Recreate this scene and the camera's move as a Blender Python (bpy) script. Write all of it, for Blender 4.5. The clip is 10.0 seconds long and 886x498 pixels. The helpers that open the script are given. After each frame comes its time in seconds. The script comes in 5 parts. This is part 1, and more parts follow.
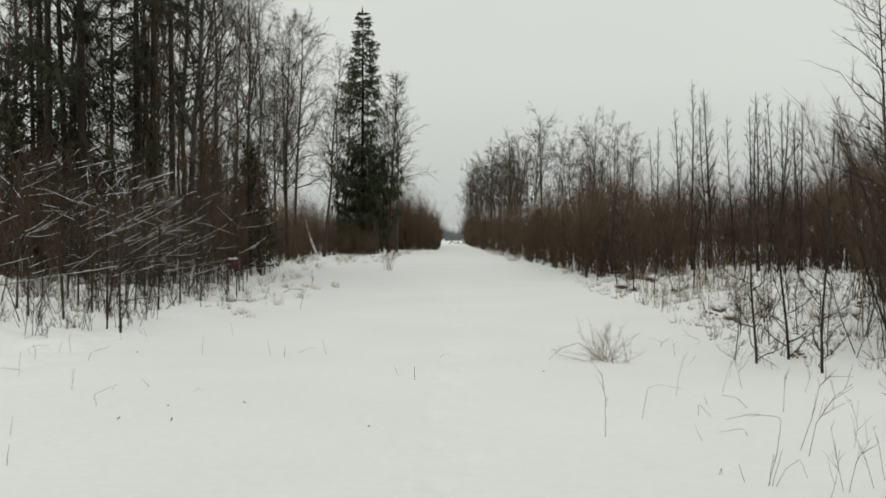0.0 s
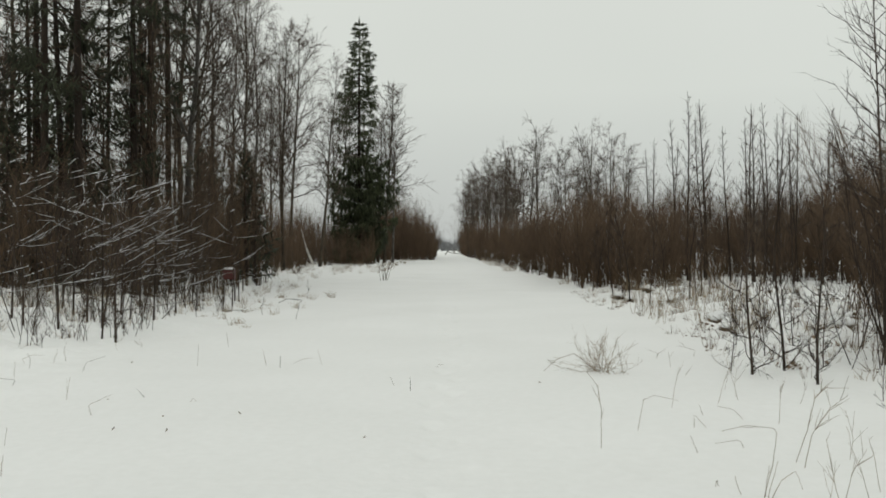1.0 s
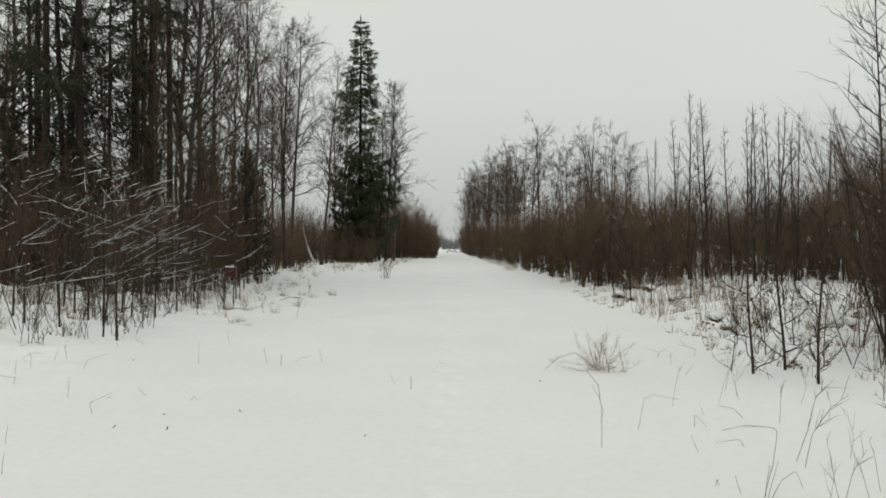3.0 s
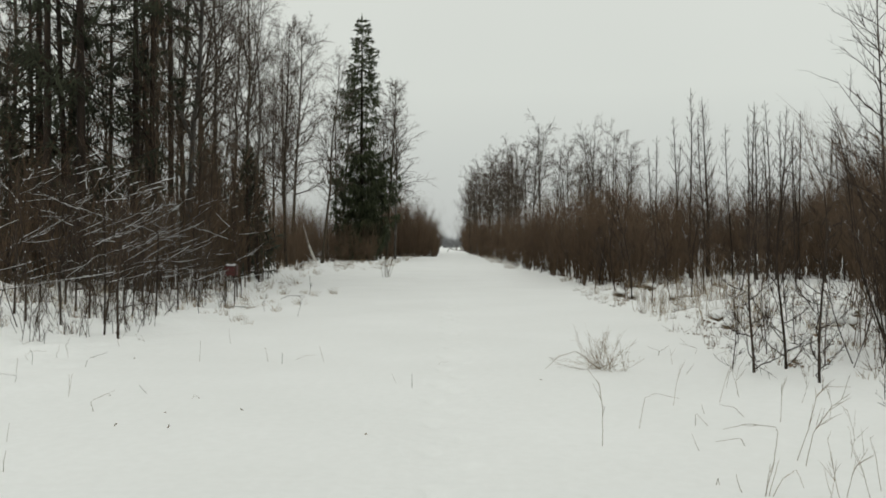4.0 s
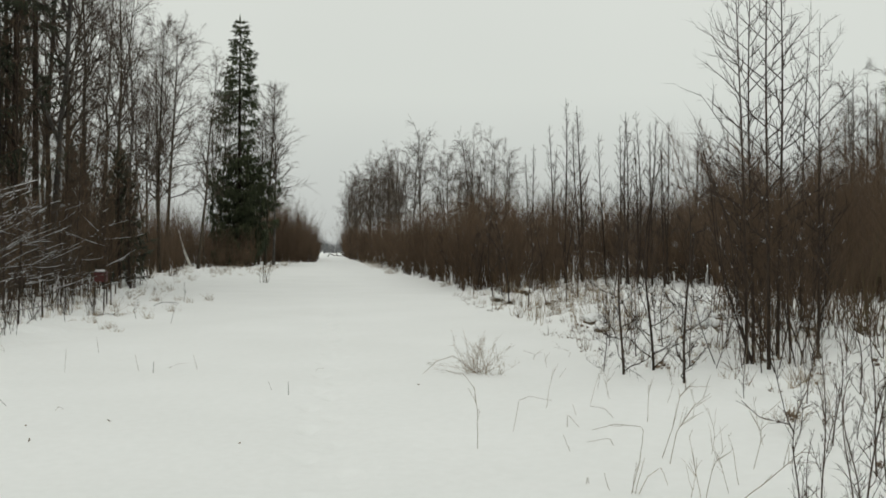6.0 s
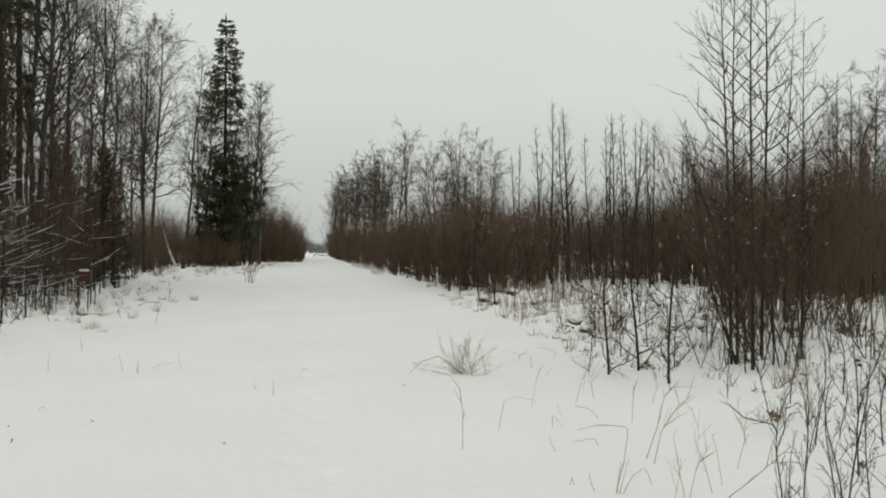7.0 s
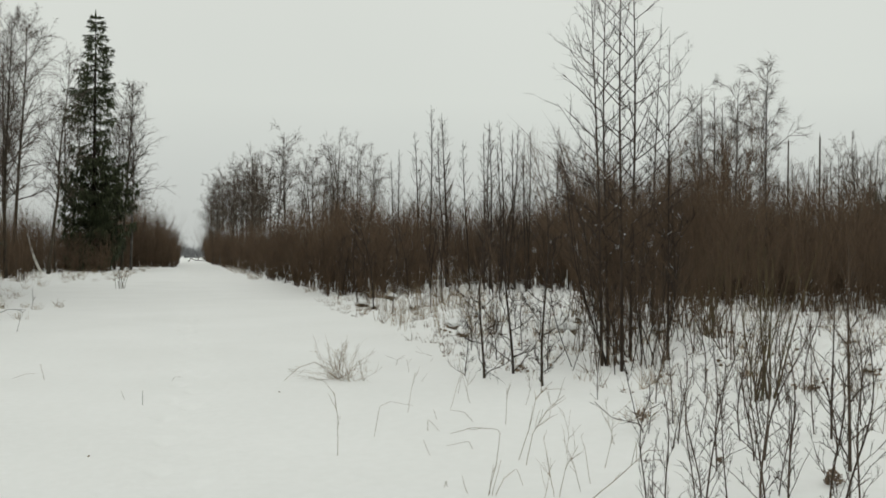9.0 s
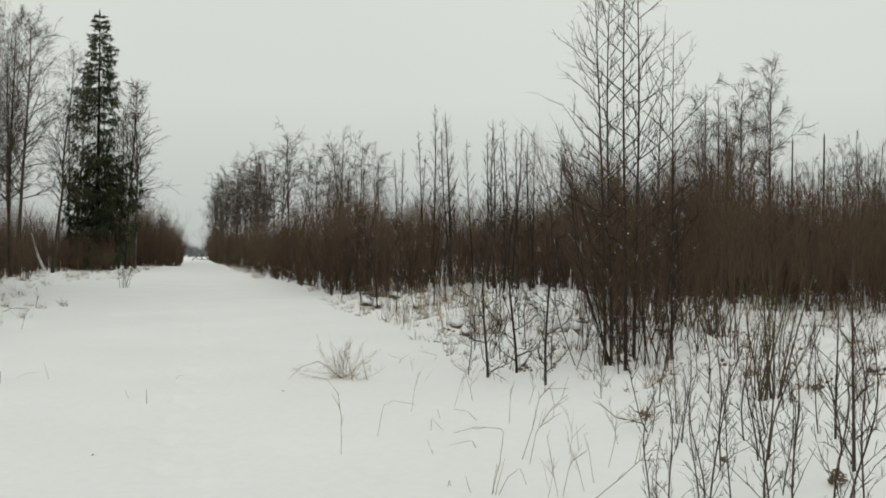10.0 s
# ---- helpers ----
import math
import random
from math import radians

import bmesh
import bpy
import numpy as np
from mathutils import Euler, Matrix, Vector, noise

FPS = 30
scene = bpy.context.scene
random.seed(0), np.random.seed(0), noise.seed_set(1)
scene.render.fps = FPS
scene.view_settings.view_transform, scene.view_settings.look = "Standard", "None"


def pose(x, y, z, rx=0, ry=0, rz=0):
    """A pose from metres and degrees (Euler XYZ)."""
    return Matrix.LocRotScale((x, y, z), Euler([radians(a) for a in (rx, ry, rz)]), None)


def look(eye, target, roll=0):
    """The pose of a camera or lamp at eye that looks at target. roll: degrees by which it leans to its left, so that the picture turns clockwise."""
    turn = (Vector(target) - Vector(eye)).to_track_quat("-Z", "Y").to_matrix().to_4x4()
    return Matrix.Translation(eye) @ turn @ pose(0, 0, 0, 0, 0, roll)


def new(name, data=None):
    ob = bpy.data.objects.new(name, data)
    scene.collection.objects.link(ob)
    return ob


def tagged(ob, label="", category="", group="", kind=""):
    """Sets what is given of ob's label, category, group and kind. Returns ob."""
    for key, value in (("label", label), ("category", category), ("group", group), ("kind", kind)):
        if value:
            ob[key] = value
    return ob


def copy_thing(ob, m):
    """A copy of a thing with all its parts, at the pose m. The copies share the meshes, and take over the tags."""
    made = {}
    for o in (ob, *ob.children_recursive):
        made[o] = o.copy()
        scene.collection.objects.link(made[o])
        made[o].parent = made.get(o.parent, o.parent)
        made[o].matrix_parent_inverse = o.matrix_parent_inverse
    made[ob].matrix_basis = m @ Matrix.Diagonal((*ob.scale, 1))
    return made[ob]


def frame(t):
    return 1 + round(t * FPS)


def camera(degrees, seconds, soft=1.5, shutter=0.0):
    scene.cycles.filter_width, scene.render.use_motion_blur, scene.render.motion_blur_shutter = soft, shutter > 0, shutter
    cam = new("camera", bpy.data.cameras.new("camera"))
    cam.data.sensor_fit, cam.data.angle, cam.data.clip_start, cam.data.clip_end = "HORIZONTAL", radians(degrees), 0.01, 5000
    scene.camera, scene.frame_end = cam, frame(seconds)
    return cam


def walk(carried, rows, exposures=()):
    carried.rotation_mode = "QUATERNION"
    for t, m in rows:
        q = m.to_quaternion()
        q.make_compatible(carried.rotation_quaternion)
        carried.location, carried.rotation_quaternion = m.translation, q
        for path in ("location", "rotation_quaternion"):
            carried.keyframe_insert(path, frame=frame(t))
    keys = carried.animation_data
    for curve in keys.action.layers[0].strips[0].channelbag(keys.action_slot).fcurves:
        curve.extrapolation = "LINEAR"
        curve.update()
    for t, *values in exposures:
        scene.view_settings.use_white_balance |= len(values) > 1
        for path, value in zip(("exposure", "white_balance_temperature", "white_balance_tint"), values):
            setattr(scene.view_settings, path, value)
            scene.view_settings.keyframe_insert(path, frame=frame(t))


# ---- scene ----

# ---- camera and walk ----
EYE = 1.6
cam = camera(50.3, 10.0, soft=1.7, shutter=0.08)
# seconds, x, y, z above eye height, yaw, pitch, roll
PATH = [
    (0.0, 0.000, 0.000, 0.000, 0.620, -0.720, 0.350),
    (0.5, 0.003, -0.004, -0.001, 0.427, -0.334, 0.271),
    (1.0, 0.000, -0.004, 0.005, 0.381, -0.106, 0.230),
    (1.5, 0.002, -0.005, 0.008, 0.348, -0.262, 0.320),
    (2.0, 0.001, -0.006, 0.010, 0.285, -0.161, 0.187),
    (2.5, 0.003, -0.005, 0.008, 0.403, -0.165, 0.146),
    (4.0, 0.003, -0.008, 0.011, 0.519, -0.301, 0.067),
    (4.5, 0.000, -0.011, 0.011, 0.632, -0.304, -0.034),
    (4.6, 0.001, -0.011, 0.011, 0.655, -0.250, -0.050),
    (4.7, 0.004, -0.011, 0.011, -0.015, -0.168, -0.080),
    (4.8, 0.012, -0.012, 0.012, -2.280, 0.060, -0.140),
    (4.9, 0.024, -0.012, 0.012, -5.350, 0.086, -0.200),
    (5.0, 0.032, -0.012, 0.012, -6.951, -0.003, -0.235),
    (5.1, 0.033, -0.013, 0.012, -7.020, 0.090, -0.180),
    (5.2, 0.034, -0.015, 0.012, -6.900, 0.150, -0.120),
    (5.5, 0.036, -0.019, 0.013, -6.715, 0.020, 0.021),
    (6.8, 0.037, -0.023, 0.013, -6.700, 0.030, -0.120),
    (6.9, 0.038, -0.024, 0.013, -6.700, 0.040, -0.130),
    (7.0, 0.040, -0.025, 0.013, -7.559, 0.044, -0.146),
    (7.1, 0.048, -0.027, 0.014, -9.950, 0.147, -0.120),
    (7.2, 0.062, -0.030, 0.015, -12.870, -0.060, -0.080),
    (7.3, 0.075, -0.033, 0.016, -14.980, 0.040, -0.030),
    (7.4, 0.081, -0.035, 0.017, -15.580, 0.148, 0.000),
    (7.5, 0.083, -0.036, 0.017, -15.555, 0.191, 0.018),
    (8.0, 0.074, -0.045, 0.016, -14.902, 0.349, -0.166),
    (8.5, 0.070, -0.049, 0.020, -14.692, 0.412, -0.143),
    (9.0, 0.075, -0.048, 0.019, -14.828, 0.349, -0.173),
    (9.5, 0.077, -0.048, 0.018, -14.829, 0.292, -0.228),
    (10.0, 0.076, -0.046, 0.020, -14.610, 0.294, -0.199),
]
walk(cam, [(t, pose(x, y, EYE + z, 90 + pitch, roll, yaw)) for t, x, y, z, yaw, pitch, roll in PATH])

# ---- overcast winter sky and a veiled sun ----
SUN_EL, SUN_AZ = 24.0, 215.0
world = bpy.data.worlds.new("overcast_sky")
scene.world = world
world.use_nodes = True
wn, wl = world.node_tree.nodes, world.node_tree.links
wn.clear()
w_out = wn.new("ShaderNodeOutputWorld")
w_bg = wn.new("ShaderNodeBackground")
w_bg.inputs["Strength"].default_value = 1.0
sky = wn.new("ShaderNodeTexSky")
sky.sky_type = 'NISHITA'
sky.sun_disc = False
sky.sun_elevation, sky.sun_rotation = radians(SUN_EL), radians(SUN_AZ)
sky_gain = wn.new("ShaderNodeVectorMath")
sky_gain.operation = 'SCALE'
sky_gain.inputs["Scale"].default_value = 0.06
wl.new(sky.outputs["Color"], sky_gain.inputs[0])
coord = wn.new("ShaderNodeTexCoord")
split = wn.new("ShaderNodeSeparateXYZ")
wl.new(coord.outputs["Generated"], split.inputs[0])
cloud = wn.new("ShaderNodeValToRGB")
cloud.color_ramp.elements[0].position, cloud.color_ramp.elements[0].color = 0.0, (0.505, 0.53, 0.515, 1)
cloud.color_ramp.elements[1].position, cloud.color_ramp.elements[1].color = 1.0, (0.80, 0.815, 0.765, 1)
mid = cloud.color_ramp.elements.new(0.16)
mid.color = (0.678, 0.708, 0.660, 1)
mid2 = cloud.color_ramp.elements.new(0.35)
mid2.color = (0.715, 0.74, 0.69, 1)
wl.new(split.outputs["Z"], cloud.inputs["Fac"])
drift = wn.new("ShaderNodeTexNoise")
drift.inputs["Scale"].default_value, drift.inputs["Detail"].default_value = 2.2, 3.0
wl.new(coord.outputs["Generated"], drift.inputs["Vector"])
drift_amount = wn.new("ShaderNodeMapRange")
drift_amount.inputs["To Min"].default_value, drift_amount.inputs["To Max"].default_value = 0.955, 1.045
wl.new(drift.outputs["Fac"], drift_amount.inputs["Value"])
cloud_gain = wn.new("ShaderNodeVectorMath")
cloud_gain.operation = 'SCALE'
wl.new(cloud.outputs["Color"], cloud_gain.inputs[0])
wl.new(drift_amount.outputs["Result"], cloud_gain.inputs["Scale"])
cover = wn.new("ShaderNodeMix")
cover.data_type = 'RGBA'
cover.inputs["Factor"].default_value = 0.97
wl.new(sky_gain.outputs["Vector"], cover.inputs["A"])
wl.new(cloud_gain.outputs["Vector"], cover.inputs["B"])
wl.new(cover.outputs["Result"], w_bg.inputs["Color"])
wl.new(w_bg.outputs["Background"], w_out.inputs["Surface"])

sun = new("sun", bpy.data.lights.new("sun", "SUN"))
sun.data.energy, sun.data.angle, sun.data.color = 0.3, radians(40), (1.0, 0.97, 0.92)
sun.matrix_world = look((30 * math.sin(radians(SUN_AZ)), 30 * math.cos(radians(SUN_AZ)), 22), (0, 0, 0))


# ---- materials ----
def material(name, dark, light, scale=8.0, stretch=(1, 1, 1), rough=0.85, bump=0.3, bump_scale=40.0, bump_depth=0.01,
             snow=0.0, per_object=0.0, per_island=0.0, second=None):
    """A two-scale noise material; snow: share of upward faces that carry a dusting."""
    m = bpy.data.materials.new(name)
    m.use_nodes = True
    n, l = m.node_tree.nodes, m.node_tree.links
    bsdf = n["Principled BSDF"]
    bsdf.inputs["Roughness"].default_value = rough
    bsdf.inputs["Specular IOR Level"].default_value = 0.25
    tc = n.new("ShaderNodeTexCoord")
    mp = n.new("ShaderNodeMapping")
    mp.inputs["Scale"].default_value = stretch
    l.new(tc.outputs["Object"], mp.inputs["Vector"])
    big = n.new("ShaderNodeTexNoise")
    big.inputs["Scale"].default_value, big.inputs["Detail"].default_value = scale, 4.0
    fine = n.new("ShaderNodeTexNoise")
    fine.inputs["Scale"].default_value, fine.inputs["Detail"].default_value = bump_scale, 5.0
    l.new(mp.outputs["Vector"], big.inputs["Vector"])
    l.new(mp.outputs["Vector"], fine.inputs["Vector"])
    blend = n.new("ShaderNodeMath")
    blend.operation = 'MULTIPLY_ADD'
    blend.inputs[1].default_value = 0.4
    l.new(fine.outputs["Fac"], blend.inputs[0])
    half = n.new("ShaderNodeMath")
    half.operation = 'MULTIPLY'
    half.inputs[1].default_value = 0.6
    l.new(big.outputs["Fac"], half.inputs[0])
    l.new(half.outputs[0], blend.inputs[2])
    ramp = n.new("ShaderNodeValToRGB")
    ramp.color_ramp.elements[0].position, ramp.color_ramp.elements[0].color = 0.32, (*dark, 1)
    ramp.color_ramp.elements[1].position, ramp.color_ramp.elements[1].color = 0.68, (*light, 1)
    if second:
        e = ramp.color_ramp.elements.new(0.56)
        e.color = (*second, 1)
    l.new(blend.outputs[0], ramp.inputs["Fac"])
    colour = ramp.outputs["Color"]
    for amount, node, socket in ((per_object, "ShaderNodeObjectInfo", "Random"), (per_island, "ShaderNodeNewGeometry", "Random Per Island")):
        if amount:
            info = n.new(node)
            vary = n.new("ShaderNodeMapRange")
            vary.inputs["To Min"].default_value, vary.inputs["To Max"].default_value = 1 - amount, 1 + amount
            l.new(info.outputs[socket], vary.inputs["Value"])
            hsv = n.new("ShaderNodeHueSaturation")
            l.new(vary.outputs["Result"], hsv.inputs["Value"])
            l.new(colour, hsv.inputs["Color"])
            colour = hsv.outputs["Color"]
    if snow:
        geo = n.new("ShaderNodeNewGeometry")
        sep = n.new("ShaderNodeSeparateXYZ")
        l.new(geo.outputs["Normal"], sep.inputs[0])
        lying = n.new("ShaderNodeMapRange")
        lying.inputs["From Min"].default_value, lying.inputs["From Max"].default_value = 0.45, 0.8
        l.new(sep.outputs["Z"], lying.inputs["Value"])
        patch = n.new("ShaderNodeMapRange")
        patch.inputs["From Min"].default_value, patch.inputs["From Max"].default_value = 0.62 - snow * 0.4, 0.68 - snow * 0.3
        l.new(big.outputs["Fac"], patch.inputs["Value"])
        both = n.new("ShaderNodeMath")
        both.operation = 'MULTIPLY'
        l.new(lying.outputs["Result"], both.inputs[0])
        l.new(patch.outputs["Result"], both.inputs[1])
        mix = n.new("ShaderNodeMix")
        mix.data_type = 'RGBA'
        l.new(both.outputs[0], mix.inputs["Factor"])
        l.new(colour, mix.inputs["A"])
        mix.inputs["B"].default_value = (0.78, 0.8, 0.8, 1)
        colour = mix.outputs["Result"]
    l.new(colour, bsdf.inputs["Base Color"])
    if bump:
        bp = n.new("ShaderNodeBump")
        bp.inputs["Strength"].default_value, bp.inputs["Distance"].default_value = bump, bump_depth
        l.new(fine.outputs["Fac"], bp.inputs["Height"])
        l.new(bp.outputs["Normal"], bsdf.inputs["Normal"])
    return m


SNOW = material("snow", (0.81, 0.82, 0.81), (0.875, 0.885, 0.88), scale=0.35, rough=0.7, bump=0.35, bump_scale=9.0, bump_depth=0.03)
SNOW_CAP = material("snow_cap", (0.78, 0.79, 0.79), (0.84, 0.85, 0.85), scale=6, rough=0.7, bump=0.2, bump_scale=60)
BARK_ALDER = material("alder_bark", (0.018, 0.0127, 0.0092), (0.062, 0.0435, 0.0315), scale=5, stretch=(1, 1, 0.3), bump=0.5, snow=0.08, per_object=0.25)
BARK_PINE = material("spruce_bark", (0.013, 0.0095, 0.007), (0.038, 0.0265, 0.019), scale=6, stretch=(1, 1, 0.35), bump=0.7, bump_depth=0.02, per_object=0.2)
BARK_BIRCH = material("birch_bark", (0.03, 0.026, 0.023), (0.36, 0.34, 0.31), scale=2.2, stretch=(1, 1, 0.6), second=(0.12, 0.108, 0.096), bump=0.4, per_object=0.3)
BARK_ASPEN = material("grey_bark", (0.02, 0.0155, 0.011), (0.086, 0.068, 0.047), scale=2.5, stretch=(1, 1, 0.4), bump=0.4, per_object=0.25)
BARK_PEELED = material("peeled_birch", (0.42, 0.40, 0.36), (0.72, 0.70, 0.65), scale=3, stretch=(1, 1, 2.5), bump=0.4)
TWIG_GREY = material("grey_twigs", (0.064, 0.051, 0.042), (0.148, 0.12, 0.1), scale=1.5, bump=0, per_island=0.3)
TWIG_DARK = material("dark_twigs", (0.032, 0.0245, 0.018), (0.088, 0.067, 0.048), scale=1.5, bump=0, per_island=0.3, snow=0.12)
BRUSH = material("brown_brush", (0.054, 0.036, 0.0225), (0.131, 0.088, 0.055), scale=0.25, bump=0, per_island=0.35)
WILLOW = material("willow_bark", (0.042, 0.033, 0.018), (0.12, 0.095, 0.05), scale=4, bump=0.2, per_island=0.25)
NEEDLE = material("spruce_needles", (0.027, 0.0345, 0.0175), (0.082, 0.096, 0.048), scale=0.8, bump=0, per_island=0.4, snow=0.06)
# darker copy of the spruce needles, with shade put into the colour
NEEDLE_SHADE = material("shaded_spruce_needles", (0.02, 0.024, 0.014), (0.058, 0.063, 0.038), scale=0.6, bump=0, per_island=0.4)
BARK_SHOOT = material("shoot_bark", (0.028, 0.02, 0.0145), (0.09, 0.065, 0.047), scale=6, stretch=(1, 1, 0.4), bump=0.3, per_object=0.3)
TUSSOCK = material("withered_tussock", (0.06, 0.045, 0.03), (0.2, 0.155, 0.1), scale=7, bump=0.4, per_island=0.35, per_object=0.3)
STRAW = material("dry_grass", (0.17, 0.125, 0.08), (0.40, 0.33, 0.23), scale=3, bump=0, per_island=0.35)
STEM = material("dry_stem", (0.125, 0.1, 0.075), (0.32, 0.265, 0.2), scale=5, bump=0, per_island=0.25, per_object=0.2)
LEAF = material("dead_leaf", (0.08, 0.057, 0.038), (0.24, 0.178, 0.12), scale=9, bump=0.3, per_island=0.3)
RED = material("red_paint", (0.05, 0.014, 0.013), (0.085, 0.022, 0.02), scale=9, rough=0.5, bump=0.1)
# bark lightened to blue-grey: the haze of distance is put into its colour
HAZED_WOOD = material("hazed_wood", (0.14, 0.145, 0.15), (0.24, 0.245, 0.25), scale=0.05, bump=0, per_island=0.25)


# ---- mesh helpers ----
UP = np.array((0.0, 0.0, 1.0))


def unit(v):
    v = np.asarray(v, float)
    return v / (np.linalg.norm(v, axis=-1, keepdims=True) + 1e-9)


def make_mesh(name, verts, faces, mat, smooth=True):
    me = bpy.data.meshes.new(name)
    verts, faces = np.asarray(verts, np.float32), np.asarray(faces, np.int32)
    k = faces.shape[1]
    me.vertices.add(len(verts))
    me.vertices.foreach_set("co", verts.ravel())
    me.loops.add(faces.size)
    me.loops.foreach_set("vertex_index", faces.ravel())
    me.polygons.add(len(faces))
    me.polygons.foreach_set("loop_start", np.arange(0, faces.size, k, dtype=np.int32))
    me.polygons.foreach_set("use_smooth", np.full(len(faces), smooth))
    me.materials.append(mat)
    me.update(calc_edges=True)
    me.validate()
    return me


class Wood:
    """Gathers tubes, spikes and lumps into one triangle mesh."""

    def __init__(self):
        self.v, self.f, self.n = [], [], 0

    def add(self, v, f):
        self.v.append(v)
        self.f.append(f + self.n)
        self.n += len(v)

    def tube(self, pts, radii, sides=4, flat=1.0):
        pts = np.asarray(pts, float)
        n = len(pts)
        radii = np.broadcast_to(np.asarray(radii, float), (n,))
        tan = unit(np.gradient(pts, axis=0))
        ref = np.array((1.0, 0, 0)) if abs(tan[0][2]) > 0.8 else UP
        a = unit(np.cross(tan, ref))
        b = np.cross(tan, a) * flat
        ang = np.arange(sides) * 2 * np.pi / sides
        ring = a[:, None] * np.cos(ang)[None, :, None] + b[:, None] * np.sin(ang)[None, :, None]
        v = (pts[:, None] + ring * radii[:, None, None]).reshape(-1, 3)
        i, j = np.meshgrid(np.arange(n - 1), np.arange(sides), indexing="ij")
        i, j = i.ravel(), j.ravel()
        p, q = i * sides + j, i * sides + (j + 1) % sides
        f = np.concatenate([np.stack([p, q, q + sides], 1), np.stack([p, q + sides, p + sides], 1)])
        caps = [(0, s + 1, s) for s in range(1, sides - 1)]
        last = (n - 1) * sides
        caps += [(last, last + s, last + s + 1) for s in range(1, sides - 1)]
        self.add(v, np.concatenate([f, np.array(caps)]))

    def spikes(self, base, vec, r, flat=None):
        base, vec = np.asarray(base, float), np.asarray(vec, float)
        m = len(base)
        if not m:
            return
        r = np.broadcast_to(np.asarray(r, float), (m,))[:, None]
        d = unit(vec)
        ref = np.where(np.abs(d[:, 2:3]) > 0.9, np.array((1.0, 0, 0)), UP)
        a = unit(np.cross(d, ref))
        b = np.cross(d, a)
        if flat is not None:
            b = b * flat
        v = np.stack([base + a * r, base + (-0.5 * a + 0.87 * b) * r, base + (-0.5 * a - 0.87 * b) * r, base + vec], 1).reshape(-1, 3)
        o = np.arange(m)[:, None, None] * 4
        f = (np.array([[0, 1, 3], [1, 2, 3], [2, 0, 3]])[None] + o).reshape(-1, 3)
        self.add(v, f)

    def lump(self, c, r, rng, squash=0.7):
        """A small uneven blob (12 corners, 20 faces)."""
        g = (1 + 5 ** 0.5) / 2
        v = unit(np.array([(-1, g, 0), (1, g, 0), (-1, -g, 0), (1, -g, 0), (0, -1, g), (0, 1, g), (0, -1, -g), (0, 1, -g),
                           (g, 0, -1), (g, 0, 1), (-g, 0, -1), (-g, 0, 1)], float))
        f = np.array([(0, 11, 5), (0, 5, 1), (0, 1, 7), (0, 7, 10), (0, 10, 11), (1, 5, 9), (5, 11, 4), (11, 10, 2), (10, 7, 6), (7, 1, 8),
                      (3, 9, 4), (3, 4, 2), (3, 2, 6), (3, 6, 8), (3, 8, 9), (4, 9, 5), (2, 4, 11), (6, 2, 10), (8, 6, 7), (9, 8, 1)])
        self.add(np.asarray(c) + v * r * rng.uniform(0.75, 1.2, (12, 1)) * np.array((1, 1, squash)), f)

    def mesh(self, name, mat, smooth=True):
        return make_mesh(name, np.concatenate(self.v), np.concatenate(self.f), mat, smooth)


def part(name, wood, mat, parent, label="", smooth=True):
    ob = new(name, wood.mesh(name, mat, smooth))
    ob.parent = parent
    if label:
        tagged(ob, label)
    return ob


def thing(name, label, category, group="", at=(0, 0, 0)):
    ob = tagged(new(name), label, category, group)
    ob.empty_display_size = 0.2
    ob.matrix_basis = pose(*at)
    return ob


def stuff(name, wood, mat, label, category, smooth=True):
    return tagged(new(name, wood.mesh(name, mat, smooth)), label, category, kind="stuff")


def bend(rng, p, d, length, n=5, up=0.0, wobble=0.12):
    """A wandering path from p along d; up bends it towards (or away from) the sky."""
    pts, d = [np.asarray(p, float)], unit(d)
    for _ in range(n):
        d = unit(d + rng.normal(0, wobble, 3) + UP * up / n)
        pts.append(pts[-1] + d * length / n)
    return np.array(pts)


def along(pts, f):
    s = f * (len(pts) - 1)
    i = min(int(s), len(pts) - 2)
    return pts[i] + (pts[i + 1] - pts[i]) * (s - i), unit(pts[i + 1] - pts[i])


def side(rng, tangent, angle, turn=None):
    """A direction that leaves the tangent by an angle, at a turn round it."""
    a = unit(np.cross(tangent, (0.3, 0.9, 0.2) if abs(tangent[2]) < 0.8 else (1.0, 0.1, 0)))
    b = np.cross(tangent, a)
    t = rng.uniform(0, 2 * np.pi) if turn is None else turn
    return unit(tangent * np.cos(angle) + (a * np.cos(t) + b * np.sin(t)) * np.sin(angle))


# ---- snow ground ----
def smooth_step(a, b, x):
    t = np.clip((np.asarray(x, float) - a) / (b - a), 0, 1)
    return t * t * (3 - 2 * t)


def waves(x, y, scale, seed, n=7):
    r = np.random.default_rng(seed)
    out = 0
    for _ in range(n):
        a, k, ph = r.uniform(0, 2 * np.pi), r.uniform(0.6, 1.7) / scale, r.uniform(0, 2 * np.pi)
        out = out + np.sin((x * np.cos(a) + y * np.sin(a)) * k * 2 * np.pi + ph)
    return out / n ** 0.5


